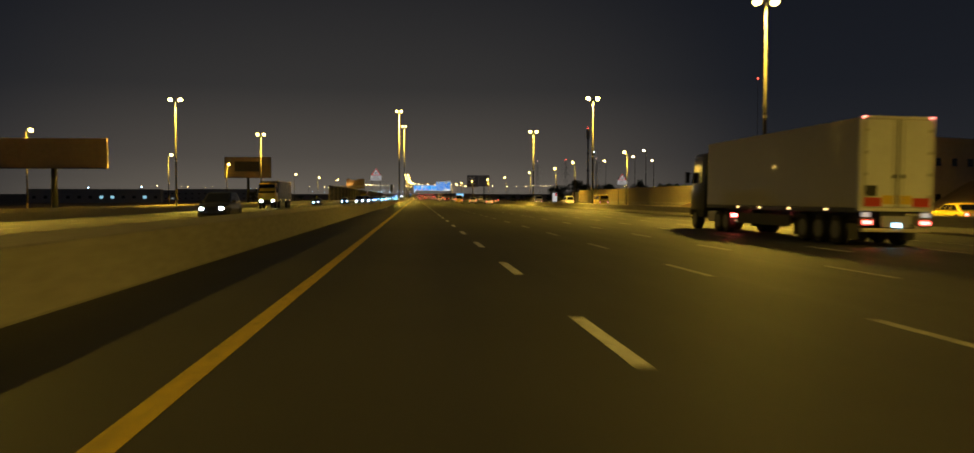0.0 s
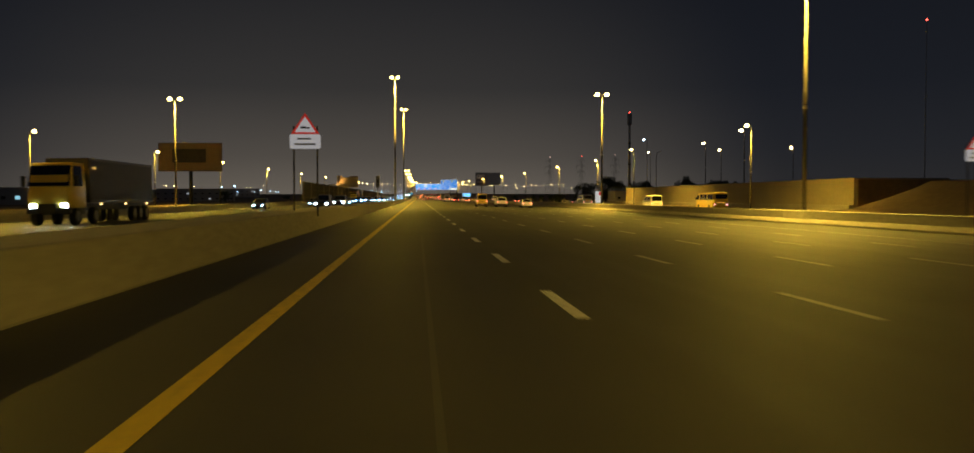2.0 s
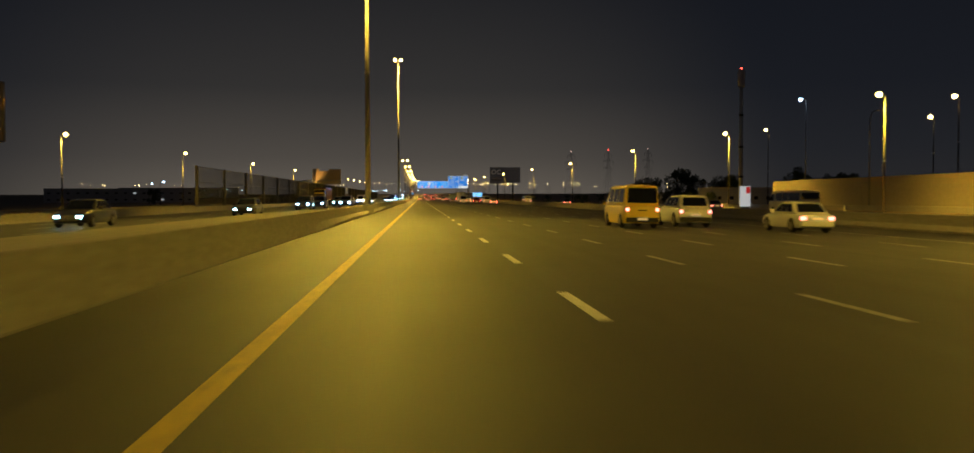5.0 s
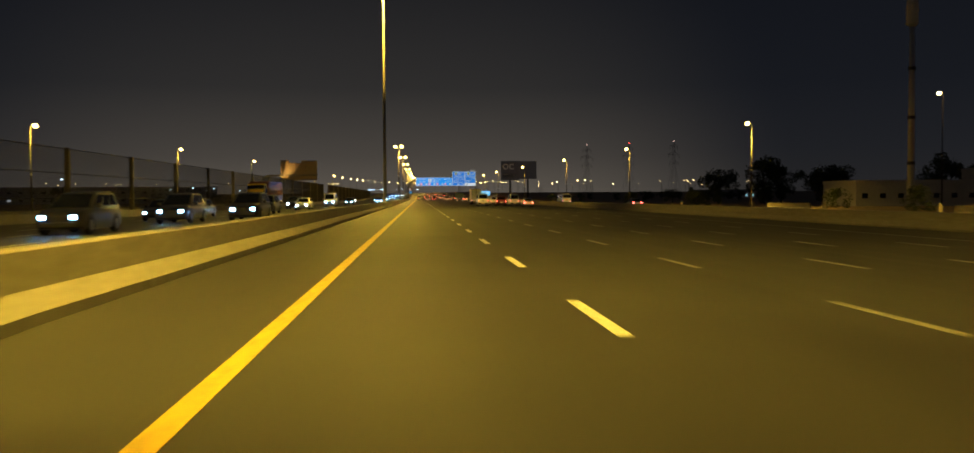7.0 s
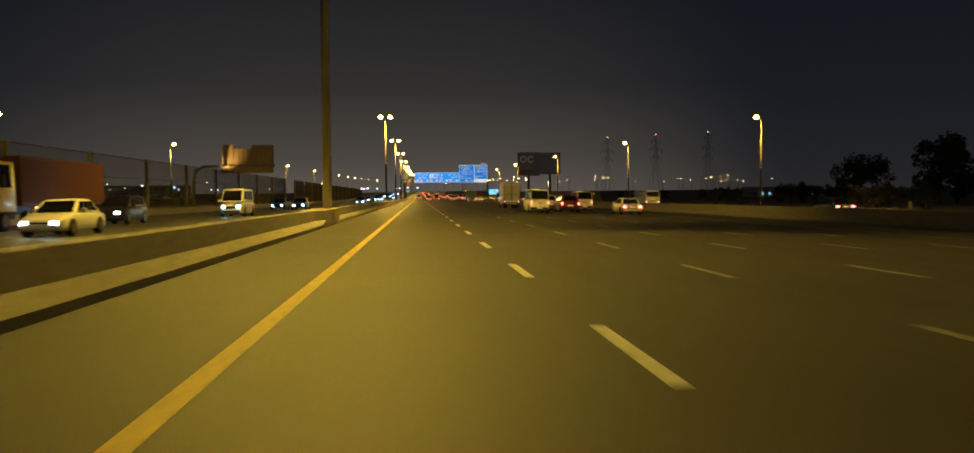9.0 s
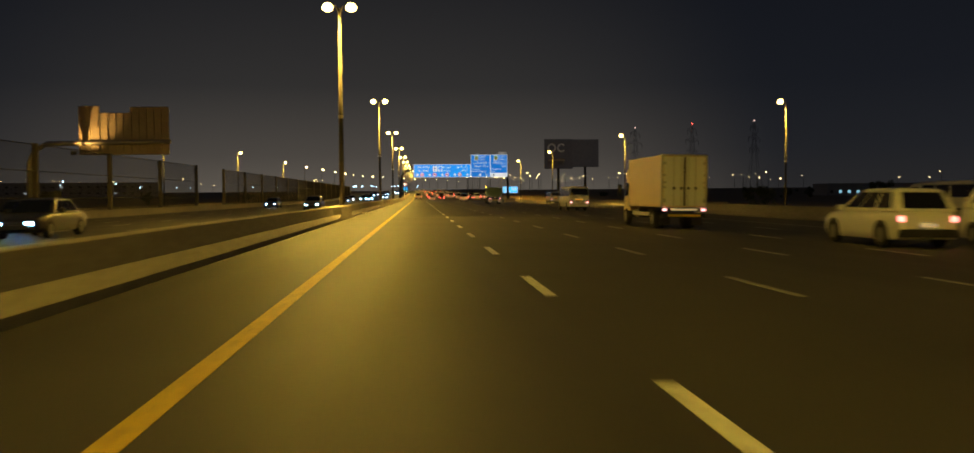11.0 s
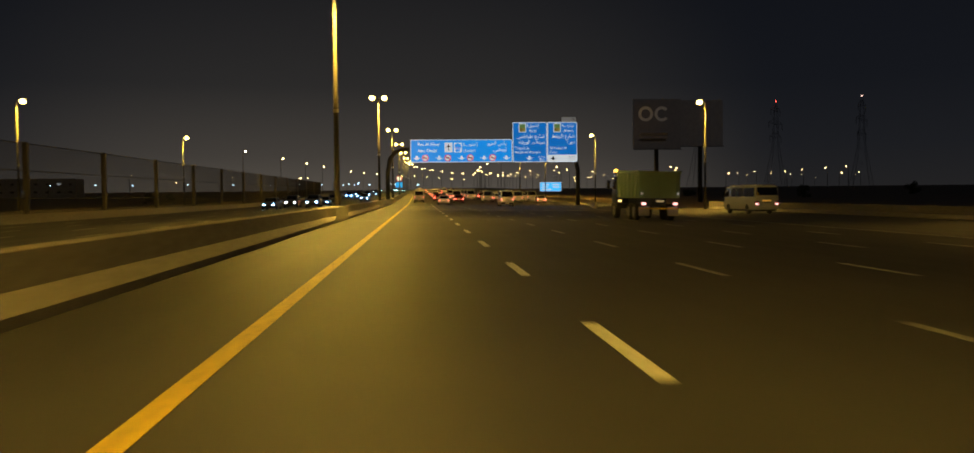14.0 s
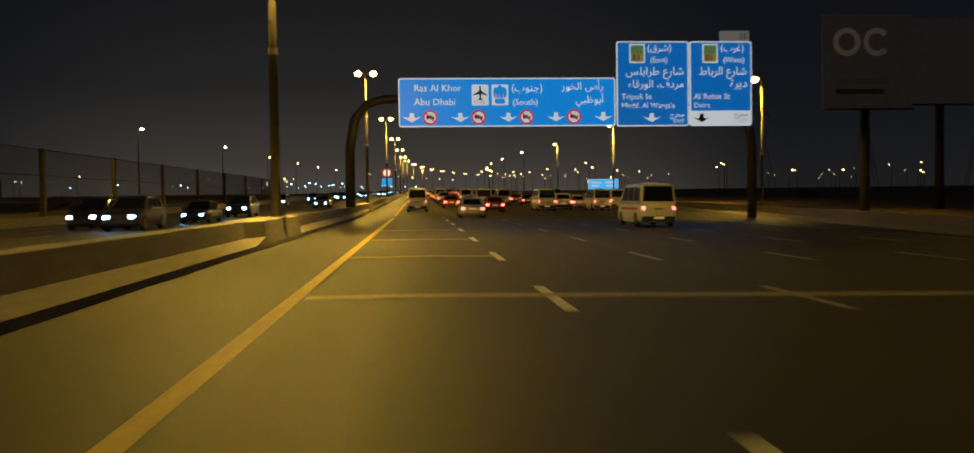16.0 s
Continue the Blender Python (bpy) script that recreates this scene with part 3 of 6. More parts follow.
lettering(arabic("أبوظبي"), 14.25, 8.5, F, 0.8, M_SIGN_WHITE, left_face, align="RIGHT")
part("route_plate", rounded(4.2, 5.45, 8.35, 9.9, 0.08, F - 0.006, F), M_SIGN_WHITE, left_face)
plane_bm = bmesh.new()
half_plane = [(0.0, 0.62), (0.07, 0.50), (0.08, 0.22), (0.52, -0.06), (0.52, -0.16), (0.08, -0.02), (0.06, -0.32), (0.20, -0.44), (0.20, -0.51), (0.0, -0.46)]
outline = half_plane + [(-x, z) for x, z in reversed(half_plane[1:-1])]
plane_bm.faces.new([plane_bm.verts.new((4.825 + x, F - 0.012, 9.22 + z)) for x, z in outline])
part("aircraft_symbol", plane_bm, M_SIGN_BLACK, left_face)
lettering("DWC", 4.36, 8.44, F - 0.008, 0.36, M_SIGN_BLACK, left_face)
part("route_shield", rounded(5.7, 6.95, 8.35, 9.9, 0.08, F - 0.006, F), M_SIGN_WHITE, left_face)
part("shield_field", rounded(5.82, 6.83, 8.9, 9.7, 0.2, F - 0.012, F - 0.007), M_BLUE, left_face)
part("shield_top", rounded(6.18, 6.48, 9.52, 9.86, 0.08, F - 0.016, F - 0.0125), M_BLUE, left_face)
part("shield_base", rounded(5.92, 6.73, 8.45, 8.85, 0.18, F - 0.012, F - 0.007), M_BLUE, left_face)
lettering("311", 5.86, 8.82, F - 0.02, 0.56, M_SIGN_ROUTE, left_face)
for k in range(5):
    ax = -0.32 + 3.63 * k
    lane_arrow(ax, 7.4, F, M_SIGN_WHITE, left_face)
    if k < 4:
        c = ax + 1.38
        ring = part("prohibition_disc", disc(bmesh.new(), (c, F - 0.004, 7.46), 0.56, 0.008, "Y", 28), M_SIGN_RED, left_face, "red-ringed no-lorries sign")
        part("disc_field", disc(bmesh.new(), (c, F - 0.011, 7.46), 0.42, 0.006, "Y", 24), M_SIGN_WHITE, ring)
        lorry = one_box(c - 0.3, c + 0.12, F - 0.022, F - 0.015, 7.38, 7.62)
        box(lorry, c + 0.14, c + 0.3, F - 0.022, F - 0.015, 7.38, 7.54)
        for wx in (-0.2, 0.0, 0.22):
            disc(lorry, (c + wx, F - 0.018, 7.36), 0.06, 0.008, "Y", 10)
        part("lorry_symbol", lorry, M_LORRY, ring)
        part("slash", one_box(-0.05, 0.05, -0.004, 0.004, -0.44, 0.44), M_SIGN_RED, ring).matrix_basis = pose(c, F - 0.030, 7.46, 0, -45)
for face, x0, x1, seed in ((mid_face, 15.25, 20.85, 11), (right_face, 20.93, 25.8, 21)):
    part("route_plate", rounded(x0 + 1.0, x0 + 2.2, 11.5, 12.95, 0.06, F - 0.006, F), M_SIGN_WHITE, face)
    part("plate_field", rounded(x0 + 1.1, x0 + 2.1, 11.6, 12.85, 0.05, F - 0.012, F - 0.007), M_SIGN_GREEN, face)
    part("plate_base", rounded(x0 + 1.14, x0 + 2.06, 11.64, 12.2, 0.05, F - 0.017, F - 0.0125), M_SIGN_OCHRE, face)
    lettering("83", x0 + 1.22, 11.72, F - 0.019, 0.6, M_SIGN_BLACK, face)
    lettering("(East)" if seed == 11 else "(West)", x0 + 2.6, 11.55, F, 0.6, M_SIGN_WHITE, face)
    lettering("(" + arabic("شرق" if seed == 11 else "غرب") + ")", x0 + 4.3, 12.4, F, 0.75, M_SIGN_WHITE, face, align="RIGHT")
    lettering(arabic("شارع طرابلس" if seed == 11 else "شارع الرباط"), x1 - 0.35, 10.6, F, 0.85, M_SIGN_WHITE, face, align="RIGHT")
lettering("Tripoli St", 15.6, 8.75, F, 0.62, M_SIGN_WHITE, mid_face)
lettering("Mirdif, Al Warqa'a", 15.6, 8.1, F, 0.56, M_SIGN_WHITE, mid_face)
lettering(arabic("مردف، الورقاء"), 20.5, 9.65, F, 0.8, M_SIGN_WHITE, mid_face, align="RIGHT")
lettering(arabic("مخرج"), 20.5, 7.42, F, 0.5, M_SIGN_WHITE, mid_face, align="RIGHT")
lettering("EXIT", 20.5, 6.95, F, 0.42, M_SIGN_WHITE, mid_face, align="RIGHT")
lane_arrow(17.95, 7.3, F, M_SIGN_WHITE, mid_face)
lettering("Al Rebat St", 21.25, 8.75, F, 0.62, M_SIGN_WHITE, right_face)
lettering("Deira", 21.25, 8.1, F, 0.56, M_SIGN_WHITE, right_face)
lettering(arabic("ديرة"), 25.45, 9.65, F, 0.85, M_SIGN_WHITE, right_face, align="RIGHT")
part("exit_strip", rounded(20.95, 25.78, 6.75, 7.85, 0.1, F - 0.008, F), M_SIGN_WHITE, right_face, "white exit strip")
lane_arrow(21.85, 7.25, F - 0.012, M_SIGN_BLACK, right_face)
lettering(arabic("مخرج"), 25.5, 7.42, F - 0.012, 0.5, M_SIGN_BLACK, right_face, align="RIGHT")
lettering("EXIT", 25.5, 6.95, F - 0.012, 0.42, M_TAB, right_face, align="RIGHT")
lettering("55", 25.45, 13.32, -0.104, 0.62, M_SIGN_BLACK, gantry, align="RIGHT")

# ---- roadside signs
def warning_sign(m, label):
    """A red-rimmed triangle over a white plate, on two posts."""
    ob = thing("warning_sign", m, label, "road sign", "warning signs")
    for x in (-0.45, 0.45):
        part("post", tube(bmesh.new(), [(x, 0.06, 0), (x, 0.06, 3.5)], [0.035, 0.035], 8), M_DARK, ob)

    def tri(r, y0, y1):
        bm = bmesh.new()
        c = [(r * math.cos(radians(a)) * 0.93, r * math.sin(radians(a)) * 0.8 + 3.46) for a in (90, 210, 330)]
        f = [bm.verts.new((x, y0, z)) for x, z in c]
        b = [bm.verts.new((x, y1, z)) for x, z in c]
        for i in range(3):
            bm.faces.new((f[i], f[(i + 1) % 3], b[(i + 1) % 3], b[i]))
        bm.faces.new(f)
        bm.faces.new(b)
        return bm

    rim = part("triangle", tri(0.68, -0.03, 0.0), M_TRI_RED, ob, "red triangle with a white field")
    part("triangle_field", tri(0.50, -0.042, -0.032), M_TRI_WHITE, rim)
    sym = one_box(-0.18, 0.04, -0.052, -0.043, 3.40, 3.48)
    box(sym, 0.06, 0.17, -0.052, -0.043, 3.39, 3.46)
    part("symbol", sym, M_SIGN_BLACK, rim)
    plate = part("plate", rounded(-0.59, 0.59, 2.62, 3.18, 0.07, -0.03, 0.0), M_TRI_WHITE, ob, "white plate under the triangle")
    for z, x0, x1 in ((2.97, -0.30, 0.22), (2.76, -0.42, 0.40)):
        part("script_bar", one_box(x0, x1, -0.036, -0.031, z, z + 0.07), M_PALE_GREY, plate)
    return ob


# weak emission stands in for headlight shine thrown back by signs and reflectors
M_TRI_RED = glow("red_sheeting_glow", (0.60, 0.03, 0.02), 0.25)
M_TRI_WHITE = glow("white_sheeting_glow", (0.78, 0.78, 0.84), 0.22)
M_CAM_GREY = paint("camera_housing_grey", (0.46, 0.45, 0.42), 0.5, vary=0.12)
M_PALE_GREY = paint("pale_grey", (0.42, 0.42, 0.46), 0.5)
warning_sign(pose(-4.95, 112.2, 0.60) @ Matrix.Scale(1.13, 4), "red-rimmed triangular warning sign with white plate on the median")
warning_sign(pose(26.6, 113.1, 0.48), "dull triangular warning sign with plate on the edge barrier")

cam_post = thing("speed_camera", pose(-4.85, 180.5, 0.84), "pale-framed traffic camera box with a dark front on a median post", "traffic camera")
part("post", tube(bmesh.new(), [(0, 0.02, 0), (0, 0.02, 1.9)], [0.07, 0.06], 10), M_GALV, cam_post, smooth=True)
part("base_plate", one_box(-0.16, 0.16, -0.14, 0.18, 0, 0.03, bevel=0.008), M_GALV, cam_post)
housing = part("housing", one_box(-0.24, 0.24, -0.16, 0.22, 1.82, 3.16, bevel=0.04), M_CAM_GREY, cam_post)
part("front_panel", one_box(-0.15, 0.15, -0.172, -0.163, 1.92, 3.06, bevel=0.004), M_DARK, housing, "dark glass front")
part("flash_window", disc(bmesh.new(), (-0.02, -0.182, 2.88), 0.085, 0.02, "Y", 16), M_CAM_GREY, housing, "pale round window")
part("lens_window", disc(bmesh.new(), (0.0, -0.182, 2.30), 0.06, 0.02, "Y", 14), M_GALV, housing)
part("hood", one_box(-0.27, 0.27, -0.24, 0.24, 3.16, 3.20, bevel=0.01), M_CAM_GREY, cam_post)

# face brightened by emission; no lamp is built for it
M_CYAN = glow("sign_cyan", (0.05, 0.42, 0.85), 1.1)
side_sign = thing("direction_sign", pose(38.5, 776, GROUND), "bright blue roadside direction sign on posts", "road sign")
for x in (-2.2, 2.2):
    part("post", one_box(x - 0.08, x + 0.08, 0.0, 0.16, 0, 5.3), M_GALV, side_sign)
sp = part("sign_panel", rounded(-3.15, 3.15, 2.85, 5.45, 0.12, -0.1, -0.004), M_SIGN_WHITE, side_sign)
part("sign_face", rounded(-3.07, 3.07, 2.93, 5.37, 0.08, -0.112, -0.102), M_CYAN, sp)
for k, (x0, x1, z) in enumerate(((-2.6, -0.5, 4.6), (0.4, 2.6, 4.6), (-2.6, -0.9, 3.9), (0.6, 2.6, 3.9), (-2.6, 0.2, 3.2))):
    part("script_bar", one_box(x0, x1, -0.12, -0.114, z, z + 0.32), M_SIGN_WHITE, sp)

round_sign = thing("round_sign", pose(-5.0, 742, 0.82), "round red-rimmed road sign over a blue plate on the median", "road sign")
part("post", tube(bmesh.new(), [(0, 0.05, 0), (0, 0.05, 5.3)], [0.06, 0.06], 8), M_GALV, round_sign)
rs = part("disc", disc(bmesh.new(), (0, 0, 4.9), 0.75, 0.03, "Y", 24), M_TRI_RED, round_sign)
part("disc_field", disc(bmesh.new(), (0, -0.02, 4.9), 0.56, 0.02, "Y", 24), M_SIGN_WHITE, rs)
part("plate", rounded(-0.8, 0.8, 2.7, 4.0, 0.08, -0.03, 0.0), M_BLUE, round_sign, "blue plate")

totem = thing("totem_sign", pose(49.3, 313.0, GROUND), "white upright sign board with a red corner", "sign board")
part("board", rounded(-0.8, 0.8, 0.5, 3.6, 0.06, -0.12, 0.12), glow("board_white", (0.75, 0.78, 0.80), 0.35), totem)
part("foot", one_box(-0.7, 0.7, -0.1, 0.1, 0, 0.5), M_DARK, totem)
part("red_corner", one_box(0.1, 0.75, -0.13, -0.122, 2.5, 3.5), glow("board_red", (0.6, 0.03, 0.03), 0.3), totem)

# ---- billboards
M_BOARD = paint("billboard_skin", (0.46, 0.36, 0.24), 0.7, vary=0.15, scale=0.6)
M_BOARD_DIM = paint("billboard_picture", (0.10, 0.10, 0.10), 0.6, vary=0.4, scale=0.8)
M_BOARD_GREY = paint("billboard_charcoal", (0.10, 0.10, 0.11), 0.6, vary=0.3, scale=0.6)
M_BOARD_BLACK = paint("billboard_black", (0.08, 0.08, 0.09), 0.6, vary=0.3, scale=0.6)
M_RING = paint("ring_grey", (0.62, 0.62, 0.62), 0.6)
# low emission on the two unlit boards stands in for glare veiling them
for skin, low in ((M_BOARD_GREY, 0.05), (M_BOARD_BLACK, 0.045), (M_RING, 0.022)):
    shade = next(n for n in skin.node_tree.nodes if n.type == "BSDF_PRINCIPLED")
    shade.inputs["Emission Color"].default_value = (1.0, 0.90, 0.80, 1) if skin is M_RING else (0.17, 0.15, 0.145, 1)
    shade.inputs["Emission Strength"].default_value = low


def billboard(m, w, z0, z1, face_mat, label, picture=True):
    ob = thing("billboard", m, label, "billboard", "billboards")
    part("column", tube(bmesh.new(), [(0, 0.3, 0), (0, 0.3, z0 + 0.4)], [0.45, 0.4], 14), M_DARK, ob, smooth=True)
    board = part("board", one_box(-w / 2, w / 2, -0.25, 0.25, z0, z1, bevel=0.05), face_mat, ob)
    part("catwalk", one_box(-w / 2, w / 2, -1.0, -0.27, z0 - 0.12, z0 - 0.02), M_DARK, ob)
    for k in range(5):
        x = -w / 2 + w * (k + 0.5) / 5
        part("floodlight_arm", one_box(x - 0.04, x + 0.04, -1.3, -0.9, z0 - 0.12, z0), M_DARK, ob)
    if picture:
        part("picture", one_box(-w * 0.28, w * 0.25, -0.27, -0.255, z0 + (z1 - z0) * 0.3, z0 + (z1 - z0) * 0.78), M_BOARD_DIM, board, "grey picture panel")
    return ob, board


billboard(pose(-51, 130, GROUND, 0, 0, 0), 15.0, 6.1, 10.3, M_BOARD, "wide unlit tan billboard on a single column", False)
billboard(pose(-51.7, 280, GROUND, 0, 0, 0), 14.2, 8.1, 14.5, M_BOARD, "large tan billboard with a grey picture on one column")
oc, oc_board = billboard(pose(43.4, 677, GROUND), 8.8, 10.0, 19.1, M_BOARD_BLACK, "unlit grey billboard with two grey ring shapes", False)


def ring_shape(cx, cz, r0, r1, a0, a1, y):
    bm = bmesh.new()
    n = 28
    prev = None
    for k in range(n + 1):
        a = radians(a0 + (a1 - a0) * k / n)
        cur = [bm.verts.new((cx + r * math.cos(a), yy, cz + r * math.sin(a))) for r, yy in ((r0, y), (r1, y), (r1, y - 0.05), (r0, y - 0.05))]
        if prev:
            for i in range(4):
                bm.faces.new((prev[i], prev[(i + 1) % 4], cur[(i + 1) % 4], cur[i]))
        prev = cur
    return bm


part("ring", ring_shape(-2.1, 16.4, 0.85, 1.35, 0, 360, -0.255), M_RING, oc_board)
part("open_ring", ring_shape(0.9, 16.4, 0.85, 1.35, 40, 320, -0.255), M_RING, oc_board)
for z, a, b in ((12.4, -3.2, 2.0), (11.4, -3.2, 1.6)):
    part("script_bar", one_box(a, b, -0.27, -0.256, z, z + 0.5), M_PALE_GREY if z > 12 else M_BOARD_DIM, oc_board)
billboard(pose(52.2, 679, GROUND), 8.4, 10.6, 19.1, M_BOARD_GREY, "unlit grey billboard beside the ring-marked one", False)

# ---- cantilever sign over the far service road, seen from behind
M_BACK = paint("sign_back", (0.52, 0.44, 0.32), 0.6, 0.2, vary=0.2, scale=1.0)
canti = thing("cantilever_sign", pose(0, 510, 0), "cantilever sign seen from behind, ribbed tan panels on a curved arm", "sign gantry")
part("arm", tube(bmesh.new(), [(-44.8, 0, GROUND), (-44.8, 0, 5.5), (-44.2, 0, 7.0), (-42.8, 0, 7.8), (-28.8, 0, 8.0)], [0.36, 0.34, 0.32, 0.3, 0.26], 12), M_GALV, canti, smooth=True)
for x0, x1, z1 in ((-39.2, -37.0, 12.2), (-36.95, -33.4, 11.4), (-33.35, -29.1, 12.1)):
    pb = part("panel", one_box(x0, x1, 0.35, 0.45, 6.5, z1), M_BACK, canti)
    n = max(2, int((x1 - x0) / 0.75))
    for k in range(n + 1):
        x = x0 + (x1 - x0) * k / n
        part("rib", one_box(x - 0.07, x + 0.07, 0.18, 0.346, 6.55, z1 - 0.05), M_BACK, pb)
canti_flood = bpy.data.lights.new("sign_flood", "SPOT")
canti_flood.energy, canti_flood.color, canti_flood.spot_size, canti_flood.spot_blend = 1100, (1.0, 0.55, 0.14), radians(75), 0.8
flood = new("sign_flood", canti_flood)
flood.parent = canti
flood.matrix_basis = look((-38.6, -3.0, 6.6), (-37.8, 0.4, 10.0))
part("flood_housing", one_box(-38.9, -38.3, -3.4, -3.1, 6.35, 6.75), M_DARK, canti)
part("flood_arm", one_box(-38.65, -38.55, -3.2, 0.0, 6.9, 7.0), M_DARK, canti)

# ---- mesh fence beyond the opposite carriageway
M_FENCE = paint("dark_fence_metal", (0.055, 0.050, 0.045), 0.8, 0.0, vary=0.25)
M_FENCE_POST = paint("pale_fence_post", (0.15, 0.135, 0.105), 0.8, vary=0.2, scale=1.5, bump=0.15)


def fence_run(y0, y1, x=-28.4, h=6.1, gap=16.0):
    ob = thing("mesh_fence", pose(x, y0, GROUND), "tall see-through wire fence on pale posts beyond the carriageway", "fence", "mesh fences")
    n = int((y1 - y0) / gap)
    post = None
    for k in range(n + 1):
        if post is None:
            post = part("post", one_box(-0.18, 0.18, -0.18, 0.18, 0, h, bevel=0.03), M_FENCE_POST, ob)
        else:
            share(post, "post", pose(0, k * gap, 0), ob)
    for z in (0.15, h * 0.33, h * 0.66, h - 0.1):
        part("rail", one_box(-0.04, 0.04, 0, n * gap, z - 0.03, z + 0.03), M_FENCE, ob)
    verts, polys = [], []
    for k in range(int(n * gap / 0.2)):
        y, i = 0.1 + 0.2 * k, len(verts)
        verts += [(px, y + py, pz) for pz in (0.1, h - 0.06) for px, py in ((-0.011, -0.008), (0.011, -0.008), (0.011, 0.008), (-0.011, 0.008))]
        polys += [(i + j, i + (j + 1) % 4, i + 4 + (j + 1) % 4, i + 4 + j) for j in range(4)]
    me = bpy.data.meshes.new("wire_mesh")
    me.from_pydata(verts, [], polys)
    me.materials.append(M_FENCE)
    mesh = new("wire_mesh", me)
    mesh.parent = ob
    tagged(mesh, "close upright fence wires", kind="stuff")
    return ob


fence_run(296, 520)
fence_run(536, 776)

# ---- wall, ramp and bank east of the service road
ramp_bm = bmesh.new()
bmesh.ops.create_cube(ramp_bm, size=1, matrix=Matrix.Translation((94.1, 263.6, 1.6)) @ Matrix.Diagonal((63.6, 138.6, 4.6, 1)))
structure(part("ramp", ramp_bm, M_SAND), "raised earth ramp behind the wall", "ramp")
wall = structure(new("wall_east"), "long beige rendered retaining wall in panels", "wall")
wall.matrix_basis = pose(62.0, 194.5, GROUND)
for k in range(22):
    y = k * 6.3
    z = 4.68
    part("wall_panel", one_box(-0.18, 0.18, y + 0.015, y + 6.285, 0.0, z, bevel=0.02), M_WALL, wall)
part("wall_plinth", one_box(-0.9, -0.19, 0, 138.6, 0, 0.75, bevel=0.05), M_KERB, wall)
part("wall_return", one_box(0.2, 14.0, -0.02, 0.32, 0.0, 4.66, bevel=0.02), M_WALL, wall, "short return at the end of the wall")

bank = bmesh.new()
gx, gy = 16, 44
grid = {}
for i in range(gx + 1):
    for j in range(gy + 1):
        x, y = 50 + 34 * i / gx, 40 + 172 * j / gy
        up = min(1.0, max(0.0, (x - 55) / 10.0)) * min(1.0, max(0.0, (y - 42) / 14.0)) * min(1.0, max(0.0, (192 - y) / 10.0)) * 0.9
        grid[i, j] = bank.verts.new((x, y, -0.60 + 4.5 * up + (noise.noise(Vector((x * 0.3, y * 0.2, 0))) * 0.35 if up > 0.05 else 0)))
for i in range(gx):
    for j in range(gy):
        bank.faces.new((grid[i, j], grid[i + 1, j], grid[i + 1, j + 1], grid[i, j + 1]))
structure(part("sand_bank", bank, M_SAND, smooth=True), "sloping sand bank at the end of the wall", "bank")

M_BUILD = paint("building_render", (0.62, 0.50, 0.36), 0.85, vary=0.15, scale=0.8)
M_BUILD_GREY = paint("building_grey", (0.58, 0.56, 0.53), 0.85, vary=0.15, scale=0.8)
M_WIN_DARK = paint("dark_glazing", (0.02, 0.022, 0.025), 0.12, spec=0.6)
M_WIN_LIT = glow("lit_window", (0.75, 0.82, 0.90), 0.30)
M_WIN_CYAN = glow("lit_shopfront", (0.35, 0.75, 0.95), 0.5)


def low_building(m, w, d, h, mat, label, lit=(), rows=1, cols=6, lit_mat=None):
    """A flat-roofed block whose front faces -y, with window openings and a parapet."""
    ob = thing("building", m, label, "building", "roadside buildings")
    body = one_box(-w / 2, w / 2, 0, d, 0, h)
    part("wall", body, mat, ob)
    par = bmesh.new()
    for a in ((-w / 2 - 0.1, w / 2 + 0.1, -0.1, 0.2), (-w / 2 - 0.1, w / 2 + 0.1, d - 0.2, d + 0.1), (-w / 2 - 0.1, -w / 2 + 0.2, 0.2, d - 0.2), (w / 2 - 0.2, w / 2 + 0.1, 0.2, d - 0.2)):
        box(par, *a, h, h + 0.6)
    part("parapet", par, mat, ob)
    for r in range(rows):
        for c in range(cols):
            x = -w / 2 + w * (c + 0.5) / cols
            z = h * (r + 0.35) / rows
            win = part("window", one_box(x - w / cols * 0.16, x + w / cols * 0.16, -0.06, 0.02, z, z + h / rows * 0.22), (lit_mat or M_WIN_LIT) if (r, c) in lit else M_WIN_DARK, ob)
            part("sill", one_box(x - w / cols * 0.24, x + w / cols * 0.24, -0.12, -0.062, z - 0.12, z), mat, win)
    return ob


low_building(pose(62, 98, GROUND, 0, 0, 25), 9, 10, 8.2, M_BUILD, "tan rendered building lit by street lamps behind the verge", rows=2, cols=3)
low_building(pose(84, 398, GROUND), 22, 12, 3.8, M_BUILD_GREY, "low grey shed behind the motorway", cols=7)
low_building(pose(112, 402, GROUND), 18, 14, 6.2, M_BUILD_GREY, "grey flat-roofed building behind the shed", rows=2, cols=5, lit=((1, 3),))
low_building(pose(-120, 345, GROUND, 0, 0, 12), 46, 14, 4.6, M_BUILD_GREY, "dark low shop building with lit shopfronts", cols=12, lit=((0, 6), (0, 7), (0, 10)), lit_mat=M_WIN_CYAN)
low_building(pose(-150, 640, GROUND, 0, 0, 15), 70, 16, 6.5, M_BUILD_GREY, "dark two-storey building with a few lit windows", rows=2, cols=16, lit=((0, 3), (1, 9), (0, 12)))
low_building(pose(-190, 900, GROUND, 0, 0, 10), 90, 18, 10.0, M_BUILD_GREY, "distant dark block with scattered lit windows", rows=3, cols=20, lit=((0, 2), (1, 5), (2, 9), (0, 11), (1, 15), (2, 18), (0, 17)))

